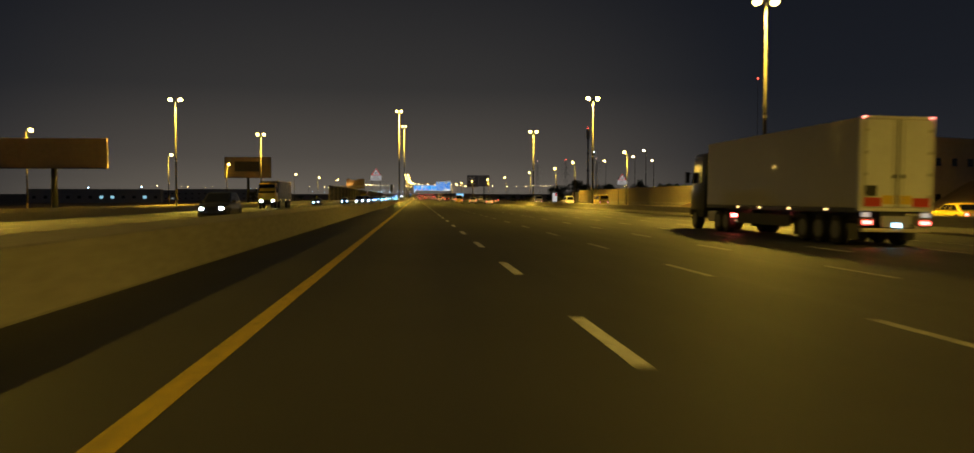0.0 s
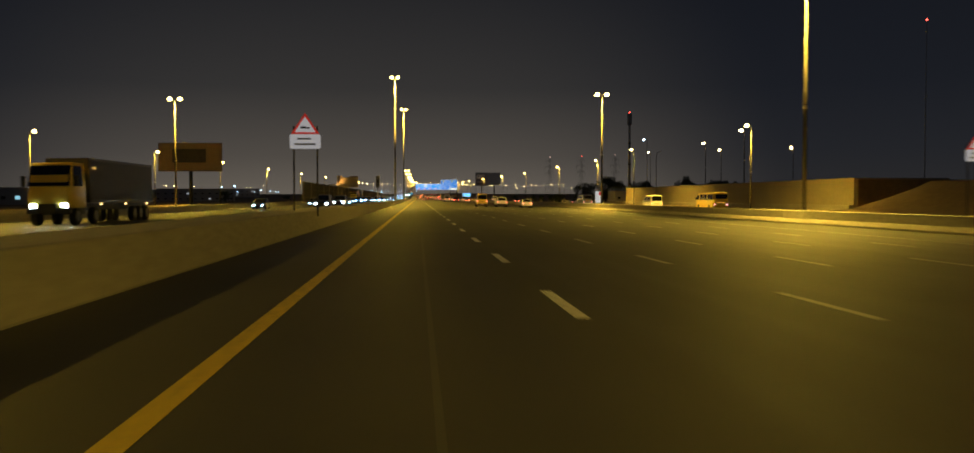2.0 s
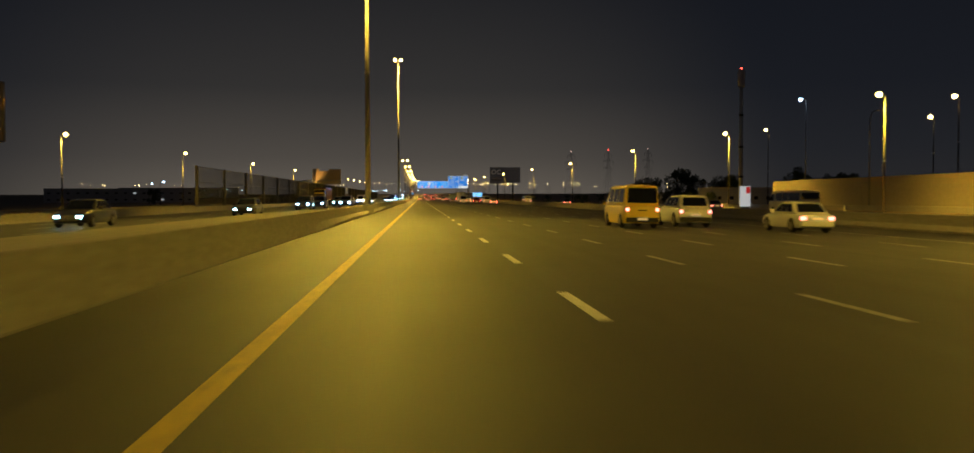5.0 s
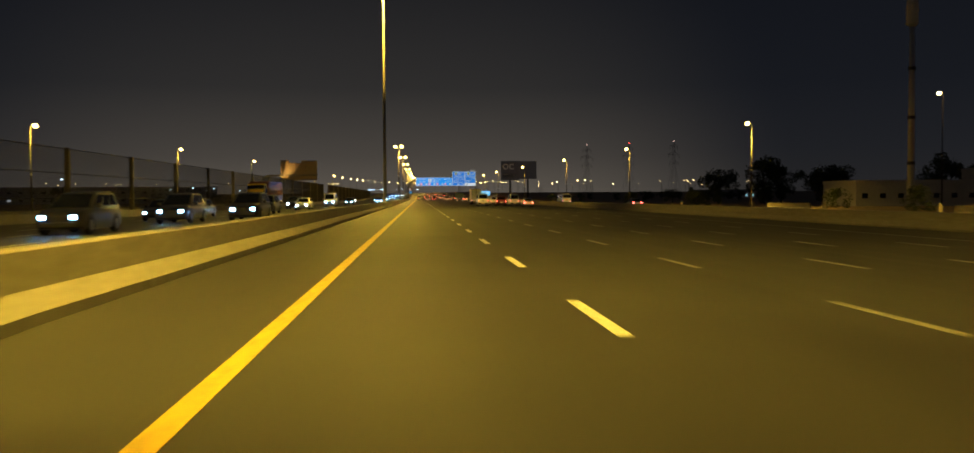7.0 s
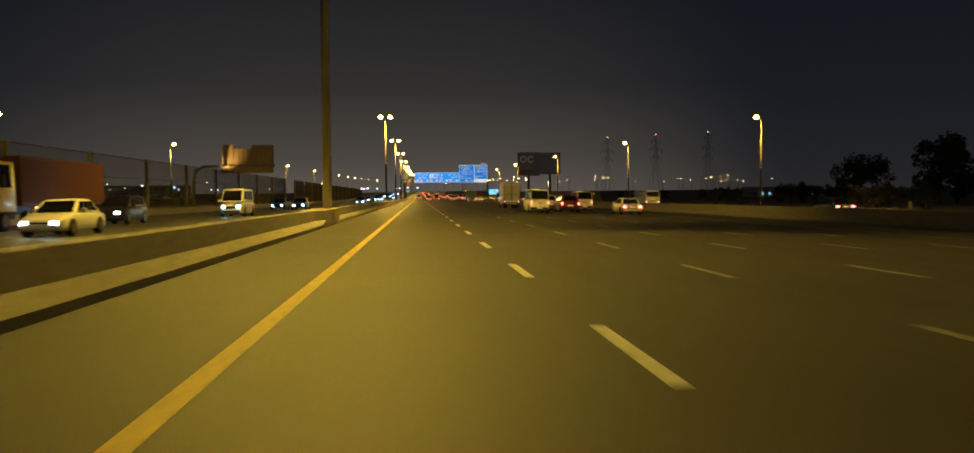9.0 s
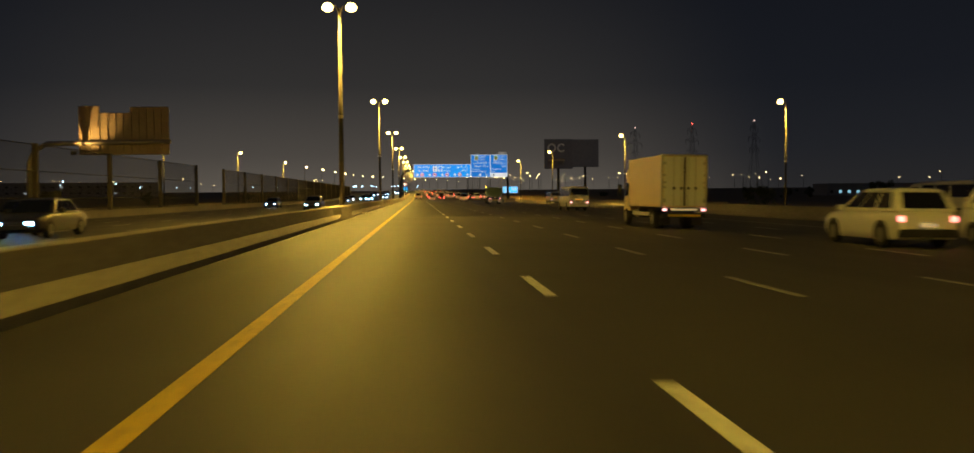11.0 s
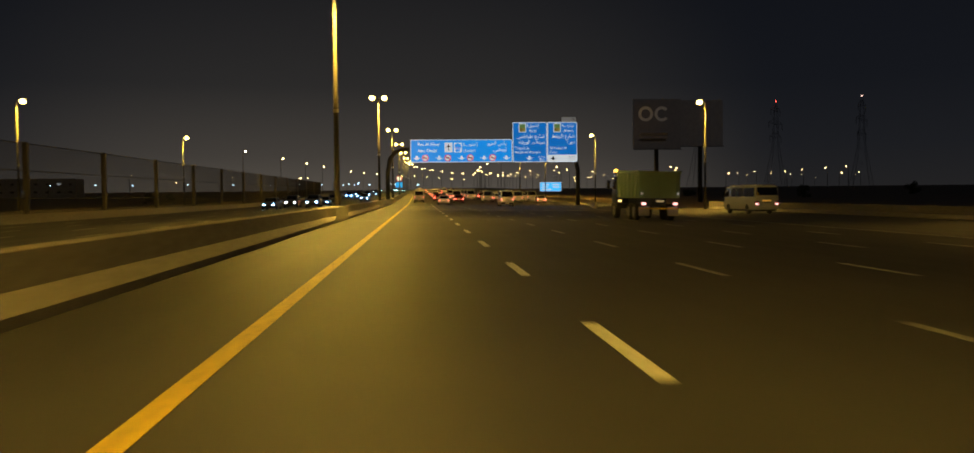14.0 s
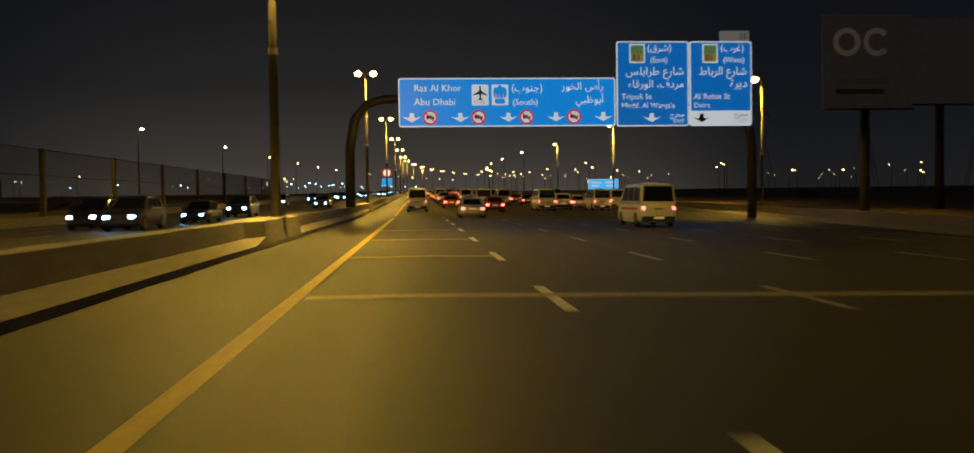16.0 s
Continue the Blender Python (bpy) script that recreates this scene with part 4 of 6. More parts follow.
M_MAST = paint("pale_mast_paint", (0.62, 0.62, 0.60), 0.6, vary=0.12, scale=1.0)
low_building(pose(168, 722, GROUND), 34, 12, 4.6, M_BUILD_GREY, "low building beyond the plain with cool lit windows", cols=10, lit=((0, 1), (0, 2), (0, 3), (0, 7), (0, 8)), lit_mat=M_WIN_CYAN)
tower = thing("radio_mast", pose(75.4, 385.5, GROUND), "tall slim grey mast with darker bands and a red beacon", "mast")
part("shaft", tube(bmesh.new(), [(0, 0, 0), (0, 0, 12), (0, 0, 28)], [0.55, 0.48, 0.38], 14), M_MAST, tower, smooth=True)
for z in (6.5, 13.5, 21):
    part("band", tube(bmesh.new(), [(0, 0, z), (0, 0, z + 0.5)], [0.6, 0.58], 14), M_DARK, tower)
part("antenna_drum", tube(bmesh.new(), [(0, 0, 27.6), (0, 0, 28.0), (0, 0, 31.6), (0, 0, 32.0)], [0.5, 0.85, 0.85, 0.5], 14), M_MAST, tower)
bmb = bmesh.new()
bmesh.ops.create_uvsphere(bmb, u_segments=10, v_segments=6, radius=0.22, matrix=Matrix.Translation((0, 0, 32.2)))
part("beacon", bmb, M_RED_BEACON, tower, "red warning light")
for x, y, h in ((85, 216, 27.2),):
    mast = thing("aerial_mast", pose(x, y, 3.86 if y < 330 else GROUND), "thin dark aerial mast with a red beacon", "mast", "aerial masts")
    part("shaft", tube(bmesh.new(), [(0, 0, 0), (0, 0, h)], [0.10, 0.05], 8), M_GALV, mast)
    b2 = bmesh.new()
    bmesh.ops.create_uvsphere(b2, u_segments=8, v_segments=5, radius=0.17, matrix=Matrix.Translation((0, 0, h)))
    part("beacon", b2, M_RED_BEACON, mast)
M_LATTICE = paint("weathered_lattice_steel", (0.16, 0.16, 0.165), 0.7, 0.2, vary=0.2)


def pylon(m, h, beacon):
    """A lattice power pylon: four splayed legs, a slim neck, three cross-arms and a warning light."""
    ob = thing("power_pylon", m, "dark steel lattice power pylon with a small warning light on top", "pylon", "power pylons")
    levels = [(0.0, 4.6), (0.22, 3.1), (0.40, 1.9), (0.55, 1.15), (0.70, 0.95), (0.85, 0.75), (0.97, 0.35)]
    for sx in (-1, 1):
        for sy in (-1, 1):
            part("leg", tube(bmesh.new(), [(sx * w, sy * w, h * u) for u, w in levels], [0.08, 0.072, 0.065, 0.058, 0.052, 0.048, 0.035], 4), M_LATTICE, ob)
    for (u0, w0), (u1, w1) in zip(levels, levels[1:]):
        for ax in (0, 1):
            for s in (-1, 1):
                for a in (-1, 1):
                    p0, p1 = (a * w0, s * w0, h * u0), (-a * w1, s * w1, h * u1)
                    if ax:
                        p0, p1 = (p0[1], p0[0], p0[2]), (p1[1], p1[0], p1[2])
                    part("brace", tube(bmesh.new(), [p0, p1], [0.022, 0.022], 4), M_LATTICE, ob)
    for u, reach in ((0.62, 7.6), (0.76, 9.2), (0.90, 6.4)):
        for s in (-1, 1):
            arm = bmesh.new()
            for sy in (-1, 1):
                tube(arm, [(s * 0.8, sy * 0.7, h * u), (s * reach, 0, h * u + 0.4)], [0.06, 0.05], 4)
                tube(arm, [(s * 0.7, sy * 0.6, h * u + 2.0), (s * reach, 0, h * u + 0.4)], [0.05, 0.04], 4)
            cross = part("cross_arm", arm, M_LATTICE, ob)
            part("insulator", tube(bmesh.new(), [(s * (reach - 0.3), 0, h * u + 0.3), (s * (reach - 0.3), 0, h * u - 2.2)], [0.09, 0.09], 6), M_LATTICE, cross)
    tip = bmesh.new()
    bmesh.ops.create_uvsphere(tip, u_segments=8, v_segments=5, radius=0.34, matrix=Matrix.Translation((0, 0, h)))
    part("beacon", tip, beacon, ob)
    return ob


M_PALE_BEACON = glow("pale_beacon", (1.0, 0.62, 0.52), 1.6)
for x, y, lamp in ((124.8, 908.3, M_PALE_BEACON), (150.2, 882.4, M_RED_BEACON), (177.2, 861.7, M_PALE_BEACON)):
    pylon(pose(x, y, GROUND, 0, 0, 50), 40.1, lamp)
plain = thing("lamp_post", pose(61.6, 299, GROUND), "grey unlit lamp post with a curved arm", "street lamp")
part("pole", tube(bmesh.new(), [(0, 0, 0), (0, 0, 12.6), (0.3, 0, 13.6), (1.3, 0, 13.9)], [0.12, 0.09, 0.08, 0.07], 10), M_GALV, plain, smooth=True)
post2 = thing("lamp_post", pose(63, 118, 3.6), "tan unlit post standing on the sand bank", "post")
part("pole", tube(bmesh.new(), [(0, 0, 0), (0, 0, 7.5)], [0.28, 0.26], 10), M_POLE, post2)

# ---- distant lamps over the flat land
rng = random.Random(4)
spots = [(rng.uniform(95, 420), rng.uniform(880, 1500)) for _ in range(10)]
lamp_row("distant_lamp", [(x, y, GROUND + rise(y)) for x, y in spots], 8.5, (1,), 0.9, 0, "small distant amber lamp in a yard beyond the plain", "distant lamps", lens=M_LENS_DISTANT, radius=0.16, bare=True)
spots = [(rng.uniform(95, 400), rng.uniform(950, 1500)) for _ in range(12)]
lamp_row("distant_lamp", [(x + bend(y) * 0.3, y, GROUND + rise(y)) for x, y in spots], 12.5, (-1,), 0.9, 0, "small distant amber street lamp beyond the plain", "distant lamps", lens=M_LENS_DISTANT, radius=0.2, bare=True)
spots = [(rng.uniform(25, 150), rng.uniform(930, 1500)) for _ in range(28)]
lamp_row("distant_lamp", [(x + bend(y), y, GROUND + rise(y)) for x, y in spots], 12.0, (-1,), 0.9, 0, "small distant amber street lamp beyond the bend", "distant lamps", lens=M_LENS_DISTANT, radius=0.16, bare=True)
spots = [(rng.uniform(-330, -90), rng.uniform(950, 1600)) for _ in range(22)]
lamp_row("distant_lamp", [(x, y, GROUND + rise(y)) for x, y in spots], 11.0, (1,), 0.9, 0, "small distant amber street lamp beyond the plain", "distant lamps", lens=M_LENS_DISTANT, radius=0.2, bare=True)
spots = [(rng.uniform(-260, -70), rng.uniform(420, 900)) for _ in range(12)]
lamp_row("distant_white_lamp", [(x, y, GROUND) for x, y in spots], 7.0, (1,), 0.5, 0, "small cool white lamp in the dark land beyond", "distant lamps", lens=M_LENS_COOL, radius=0.1, bare=True)

spots = [(rng.uniform(-150, -24), rng.uniform(860, 1500)) for _ in range(30)]
lamp_row("distant_white_lamp", [(x + bend(y) * 0.6, y, GROUND + rise(y)) for x, y in spots], 5.0, (1,), 0.5, 0, "small cool white lamp in the lit town beyond", "distant lamps", lens=M_LENS_COOL, radius=0.1, bare=True)

# ---- trees and shrubs
M_BARK = paint("bark", (0.10, 0.07, 0.05), 0.9, vary=0.3, scale=4, bump=0.4)
M_LEAF = paint("foliage", (0.075, 0.100, 0.045), 0.8, vary=0.35, scale=0.8)


def crown(seed, radius, height, base, count):
    """Many small leaf quads in uneven clumps."""
    r = random.Random(seed)
    clumps = [(r.gauss(0, radius * 0.42), r.gauss(0, radius * 0.42), base + height * r.uniform(0.08, 0.85), r.uniform(0.22, 0.42) * radius) for _ in range(13)]
    verts, polys = [], []
    for _ in range(count):
        cx, cy, cz, cr = r.choice(clumps)
        v = Vector((r.gauss(0, 1), r.gauss(0, 1), r.gauss(0, 1) * 0.8)).normalized() * cr * r.uniform(0.55, 1.1)
        c = Vector((cx, cy, cz)) + v
        s = r.uniform(0.10, 0.24) * (radius / 3.0)
        a = Vector((r.uniform(-1, 1), r.uniform(-1, 1), r.uniform(-1, 1))).normalized()
        b = a.cross(Vector((r.uniform(-1, 1), r.uniform(-1, 1), r.uniform(-1, 1)))).normalized()
        i = len(verts)
        verts += [c - a * s, c + b * s * 0.5, c + a * s, c - b * s * 0.5]
        polys.append((i, i + 1, i + 2, i + 3))
    me = bpy.data.meshes.new("crown")
    me.from_pydata([tuple(v) for v in verts], [], polys)
    me.materials.append(M_LEAF)
    return me, clumps


def tree(m, h, seed, label):
    ob = thing("tree", m, label, "tree", "roadside trees")
    me, clumps = crown(seed, h * 0.44, h * 0.85, h * 0.10, 3600)
    o = new("crown", me)
    o.parent = ob
    limbs = bmesh.new()
    tube(limbs, [(0, 0, -0.1), (0.1, 0.05, h * 0.2), (0.0, 0.1, h * 0.42), (0.1, 0, h * 0.7)], [h * 0.028, h * 0.022, h * 0.016, h * 0.006], 8)
    for cx, cy, cz, cr in clumps[:6]:
        tube(limbs, [(0, 0, h * 0.3), (cx * 0.5, cy * 0.5, (h * 0.3 + cz) / 2), (cx, cy, cz)], [h * 0.012, h * 0.008, h * 0.003], 6)
    part("trunk", limbs, M_BARK, ob, smooth=True)
    return ob


kinds = [tree(pose(84, 466, GROUND), 12.5, 1, "dark leafy roadside tree, unlit, behind the barrier"), tree(pose(97, 458, GROUND), 11.0, 2, "dark leafy roadside tree, unlit, behind the barrier"), tree(pose(112, 436, GROUND), 11.5, 3, "dark leafy roadside tree, unlit, behind the barrier")]
rng = random.Random(9)
BIG = [(92, 474), (77, 478), (104, 470), (120, 424), (128, 446), (110, 490), (140, 470)]
LOW = [(60, 446), (68, 452), (80, 490), (66, 482), (78, 504), (70, 430), (86, 515), (110, 530), (74, 540), (96, 560), (120, 580), (82, 620), (105, 650), (130, 690), (90, 720), (75, 760), (140, 760), (-62, 560), (-75, 590), (-70, 640), (-84, 470), (-60, 720), (-72, 780)]
for k, (x, y) in enumerate(BIG + LOW):
    o = copy_thing(kinds[k % 3], pose(x, y, GROUND, 0, 0, rng.uniform(0, 360)))
    o.scale = (rng.uniform(0.75, 1.0) if k < len(BIG) else rng.uniform(0.30, 0.45),) * 3
shrub_me, _ = crown(21, 2.2, 2.6, 0.2, 1400)
for k, (x, y) in enumerate([(57, 352), (61, 380), (54, 420), (58, 436), (52, 470), (60, 500), (50, 530), (46, 560)]):
    o = new("shrub", shrub_me)
    o.matrix_basis = pose(x, y, GROUND - 0.05, 0, 0, 40 * k)
    tagged(o, "low dark rounded shrub on the sand", "shrub", "shrubs")


# ---- pale marker posts along the edge of the service road
def marker_post(m):
    ob = thing("marker_post", m, "short pale concrete marker post beside the service road", "bollard", "marker posts")
    part("shaft", one_box(-0.2, 0.2, -0.15, 0.15, 0.0, 1.0, bevel=0.03), M_KERB, ob)
    part("cap", one_box(-0.23, 0.23, -0.18, 0.18, 1.0, 1.1, bevel=0.03), M_KERB, ob)
    return ob


post = marker_post(pose(46.8, 331, GROUND))
for y in (354, 376, 410):
    copy_thing(post, pose(46.8, y, GROUND))

# ---- vehicles
def car_paint(name, colour, rough=0.3):
    return paint(name, colour, rough, 0.0, vary=0.06, scale=2.0, coat=0.5)


P_WHITE = car_paint("white_car_paint", (0.80, 0.79, 0.76))
# near-black tone takes the place of shade on oncoming bodies
P_DARK = car_paint("dark_grey_car_paint", (0.03, 0.03, 0.034))
P_SILVER = car_paint("silver_car_paint", (0.55, 0.55, 0.55))
P_BLACK = car_paint("black_car_paint", (0.02, 0.02, 0.022))
P_RED = car_paint("maroon_car_paint", (0.20, 0.02, 0.02))
P_YELLOW = car_paint("yellow_car_paint", (0.82, 0.58, 0.06))
P_CREAM = car_paint("cream_truck_paint", (0.76, 0.60, 0.38), 0.5)
P_BLUE = car_paint("dark_blue_cab_paint", (0.012, 0.016, 0.030))
P_GREEN = car_paint("green_tipper_paint", (0.26, 0.38, 0.27), 0.6)
P_ORANGE = car_paint("orange_container_paint", (0.17, 0.06, 0.03), 0.7)
P_GREY = car_paint("trailer_side_paint", (0.50, 0.46, 0.38), 0.6)
M_GLASS = paint("car_glass", (0.010, 0.011, 0.013), 0.08, spec=0.7, vary=0.02)
M_TYRE = paint("tyre_rubber", (0.018, 0.018, 0.018), 0.85, vary=0.2)
M_RIM = paint("wheel_rim", (0.16, 0.16, 0.16), 0.5, 0.4)
M_TAIL = glow("tail_light", (1.0, 0.10, 0.085), 12.0)
M_TAIL_DIM = glow("dim_tail_light", (1.0, 0.22, 0.17), 3.6)
M_TAIL_PALE = glow("pale_tail_light", (1.0, 0.42, 0.40), 2.2)
M_CLUSTER = paint("red_lamp_glass", (0.16, 0.02, 0.02), 0.25)
# this plate glows in place of light from its plate lamp
M_PLATE_AMBER = glow("lit_amber_plate", (0.70, 0.36, 0.05), 0.5)
M_HEAD = glow("headlight", (0.16, 0.50, 1.0), 70.0)
M_HEAD_WARM = glow("warm_headlight", (0.55, 0.78, 1.0), 55.0)
M_LAMP_HOUSE = paint("lamp_house", (0.45, 0.20, 0.18), 0.3)
M_MARK = glow("amber_marker", (1.0, 0.66, 0.22), 3.0)
# emission for the light that plate lamps would throw on the plates
M_PLATE_LIT = glow("lit_plate", (0.80, 0.62, 0.30), 0.28)
M_PLATE_BLUE = glow("blue_lit_plate", (0.35, 0.72, 1.0), 4.5)
M_PLASTIC = paint("black_plastic", (0.025, 0.025, 0.026), 0.6, vary=0.15)
M_REFL_Y = paint("yellow_reflector", (0.80, 0.55, 0.05), 0.35, vary=0.06)
M_REFL_R = paint("red_reflector", (0.60, 0.05, 0.03), 0.35, vary=0.06)


def loft(rings):
    """A closed skin through rings of equal length."""
    bm = bmesh.new()
    rows = [[bm.verts.new(p) for p in r] for r in rings]
    n = len(rings[0])
    for a, b in zip(rows, rows[1:]):
        for i in range(n):
            bm.faces.new((a[i], a[(i + 1) % n], b[(i + 1) % n], b[i]))
    bm.faces.new(rows[0])
    bm.faces.new(rows[-1])
    return bm


def pane(corners, u0, u1, v0, v1, off=0.012, thick=0.03):
    """A plate on a four-cornered face (bottom left, bottom right, top right, top left seen from outside)."""
    c = [Vector(p) for p in corners]
    n = (c[1] - c[0]).cross(c[3] - c[0]).normalized()

    def at(u, v):
        return (c[0] * (1 - u) + c[1] * u) * (1 - v) + (c[3] * (1 - u) + c[2] * u) * v

    bm = bmesh.new()
    q = [at(u0, v0), at(u1, v0), at(u1, v1), at(u0, v1)]
    outer = [bm.verts.new(p + n * off) for p in q]
    inner = [bm.verts.new(p + n * (off - thick)) for p in q]
    for i in range(4):
        bm.faces.new((outer[i], outer[(i + 1) % 4], inner[(i + 1) % 4], inner[i]))
    bm.faces.new(outer)
    bm.faces.new(inner)
    return bm


def wheel(parent, x, y, r, w=0.22):
    """A tyre with its rim; x gives the outer side."""
    s = 1 if x > 0 else -1
    t = disc(bmesh.new(), (0, 0, 0), r, w, "X", 22)
    bmesh.ops.bevel(t, geom=[e for e in t.edges if len(e.link_faces) == 2 and any(len(f.verts) > 4 for f in e.link_faces)], offset=min(0.04, r * 0.12), segments=2, affect="EDGES")
    o = part("wheel", t, M_TYRE, parent, smooth=False)
    o.location = (x - s * w / 2, y, r)
    rim = disc(bmesh.new(), (s * (w / 2 - 0.005), 0, 0), r * 0.62, 0.03, "X", 16)
    disc(rim, (s * (w / 2 + 0.012), 0, 0), r * 0.2, 0.03, "X", 10)
    part("rim", rim, M_RIM, o)
    return o


def wheels(parent, half, ys, r, w=0.22):
    for y in ys:
        for x in (-half, half):
            wheel(parent, x, y, r, w)


def arches(parent, half, ys, r, floor):
    """Dark wheel arches in the flanks, open above the floor line."""
    for y in ys:
        for s in (-1, 1):
            bm = bmesh.new()
            rows = []
            for x in (s * (half - 0.05), s * (half + 0.006)):
                rows.append([bm.verts.new((x, y + (r + 0.07) * math.cos(a), max(floor, r + (r + 0.07) * math.sin(a)))) for a in (math.pi * k / 14 for k in range(-2, 17))])
            n = len(rows[0])
            for i in range(n):
                bm.faces.new((rows[0][i], rows[0][(i + 1) % n], rows[1][(i + 1) % n], rows[1][i]))
            bm.faces.new(rows[0])
            bm.faces.new(rows[1])
            part("wheel_arch", bm, M_PLASTIC, parent)


def soften(bm, offset, angle=24):
    """Rounds the sharper edges."""
    bm.normal_update()
    bmesh.ops.recalc_face_normals(bm, faces=bm.faces)
    sharp = [e for e in bm.edges if len(e.link_faces) == 2 and e.calc_face_angle() > radians(angle)]
    bmesh.ops.bevel(bm, geom=sharp, offset=offset, segments=2, profile=0.5, affect="EDGES", clamp_overlap=True)
    return bm


SHAPES = {
    # hull ring stations: y as a share of the length from the rear, bottom, waist height; then the glasshouse
    "sedan": dict(L=4.75, W=1.82, waist=0.92, roof=1.46, hood=0.80, cab=(0.10, 0.71), top=(0.25, 0.53), r=0.32),
    "suv": dict(L=4.85, W=1.92, waist=1.08, roof=1.74, hood=0.98, cab=(0.0, 0.76), top=(0.09, 0.50), r=0.37),
    "van": dict(L=5.2, W=1.86, waist=1.18, roof=2.18, hood=1.05, cab=(0.0, 0.93), top=(0.025, 0.76), r=0.34),
    "pickup": dict(L=5.2, W=1.85, waist=1.05, roof=1.78, hood=1.02, cab=(0.34, 0.76), top=(0.40, 0.62), r=0.38),
}


def car(shape, m, body, label, group, lights="rear", tail=None, head=None, stripe=None, category="car"):
    """A road car facing +y, its rear bumper at y = 0. lights: which end shines."""
    s = SHAPES[shape]
    L, W, wz, rz, hz, r = s["L"], s["W"], s["waist"], s["roof"], s["hood"], s["r"]
    ob = thing(shape if shape != "suv" else "sport_utility_car", m, label, category, group)
    h = W / 2

    def ring(y, half, z0, z1, tuck=0.06):
        side = [(tuck, 0.0), (0.015, 0.14), (0.0, 0.30), (0.0, 0.55), (0.02, 0.80), (0.07, 0.94), (0.15, 1.0)]
        right = [(half - s, y, z0 + (z1 - z0) * u) for s, u in side]
        return right + [(0, y, z1 + 0.02)] + [(-x, yy, z) for x, yy, z in reversed(right)]

    deck = wz - 0.02 if shape == "sedan" else wz
    if shape == "pickup":
        deck = 0.98
    part("body", soften(loft([ring(0.0, h - 0.13, 0.38, deck - 0.12), ring(0.03, h - 0.07, 0.31, deck - 0.05), ring(0.10, h - 0.03, 0.27, deck - 0.02), ring(L * 0.08, h, 0.24, deck), ring(L * 0.30, h, 0.23, max(deck, wz)), ring(L * s["cab"][1], h, 0.22, wz), ring(L * 0.84, h, 0.22, (wz + hz * 2) / 3), ring(L * 0.90, h - 0.03, 0.24, hz), ring(L * 0.95, h - 0.08, 0.26, hz - 0.06), ring(L * 0.985, h - 0.15, 0.30, hz - 0.13), ring(L, h - 0.24, 0.36, hz - 0.22)]), 0.02, 40), body, ob, smooth=True)
    y0, y1, t0, t1 = L * s["cab"][0] + 0.05, L * s["cab"][1], L * s["top"][0] + 0.05, L * s["top"][1]
    b, t = h - 0.06, h - (0.24 if shape in ("sedan", "suv", "pickup") else 0.14)
    zb, zt = wz - 0.03, rz
    B = [(-b, y0, zb), (b, y0, zb), (b, y1, zb), (-b, y1, zb)]
    T = [(-t, t0, zt), (t, t0, zt), (t, t1, zt), (-t, t1, zt)]
    def level(f):
        return [tuple(p + (q - p) * f for p, q in zip(u, v)) for u, v in zip(B, T)]

    top = [(x * 0.90, y + (0.10 if y == t0 else -0.10), zt) for x, y, z in T]
    crest = [(x * 0.55, y + (0.35 if y == t0 else -0.35), zt + 0.03) for x, y, z in T]
    cabin = loft([B, level(0.5), level(0.93), top, crest])
    part("cabin", soften(cabin, 0.045), body, ob, smooth=True)
    part("rear_window", pane([B[0], B[1], T[1], T[0]], *((0.05, 0.95, 0.14, 0.88) if shape == "van" else (0.10, 0.90, 0.16, 0.84))), M_GLASS, ob)
    part("windscreen", pane([B[2], B[3], T[3], T[2]], 0.07, 0.93, 0.10, 0.88), M_GLASS, ob)
    for side, c in ((1, [B[1], B[2], T[2], T[1]]), (-1, [B[3], B[0], T[0], T[3]])):
        for k in range(3 if shape != "pickup" else 2):
            n = 3 if shape != "pickup" else 2
            part("side_window", pane(c, 0.08 + 0.85 * k / n, 0.08 + 0.85 * (k + 1) / n - 0.03, 0.16, 0.84), M_GLASS, ob)
        part("mirror", one_box(min(side * h, side * (h + 0.2)), max(side * h, side * (h + 0.2)), y1 - 0.55, y1 - 0.42, zb + 0.02, zb + 0.20, bevel=0.02), body, ob)
    part("rear_bumper", one_box(-h + 0.10, h - 0.10, -0.06, 0.10, 0.32, 0.56, bevel=0.03), M_PLASTIC if shape != "sedan" else body, ob)
    part("number_plate", one_box(-0.26, 0.26, -0.075, -0.062, 0.62 if shape != "van" else 0.42, 0.74 if shape != "van" else 0.54), M_PLATE_LIT, ob, "plain lit number plate")
    lz = wz - 0.14
    for side in (-1, 1):
        x0, x1 = sorted((side * (h - 0.36), side * (h - 0.09)))
        if shape in ("van", "suv"):
            x0, x1 = sorted((side * (h - 0.24), side * (h - 0.08)))
        part("tail_light", one_box(x0, x1, -0.03, 0.10, lz - 0.16, lz, bevel=0.015), (tail or M_TAIL_DIM) if lights == "rear" else M_REFL_R, ob, "red tail light")
        x0, x1 = sorted((side * (h - 0.48), side * (h - 0.24)))
        part("headlight", one_box(x0, x1, L - 0.16, L + 0.025, hz - 0.34, hz - 0.18, bevel=0.03), (head or M_HEAD) if lights == "front" else M_RIM, ob, "headlight")
    part("grille", one_box(-0.45, 0.45, L - 0.10, L + 0.01, hz - 0.42, hz - 0.22), M_PLASTIC, ob)
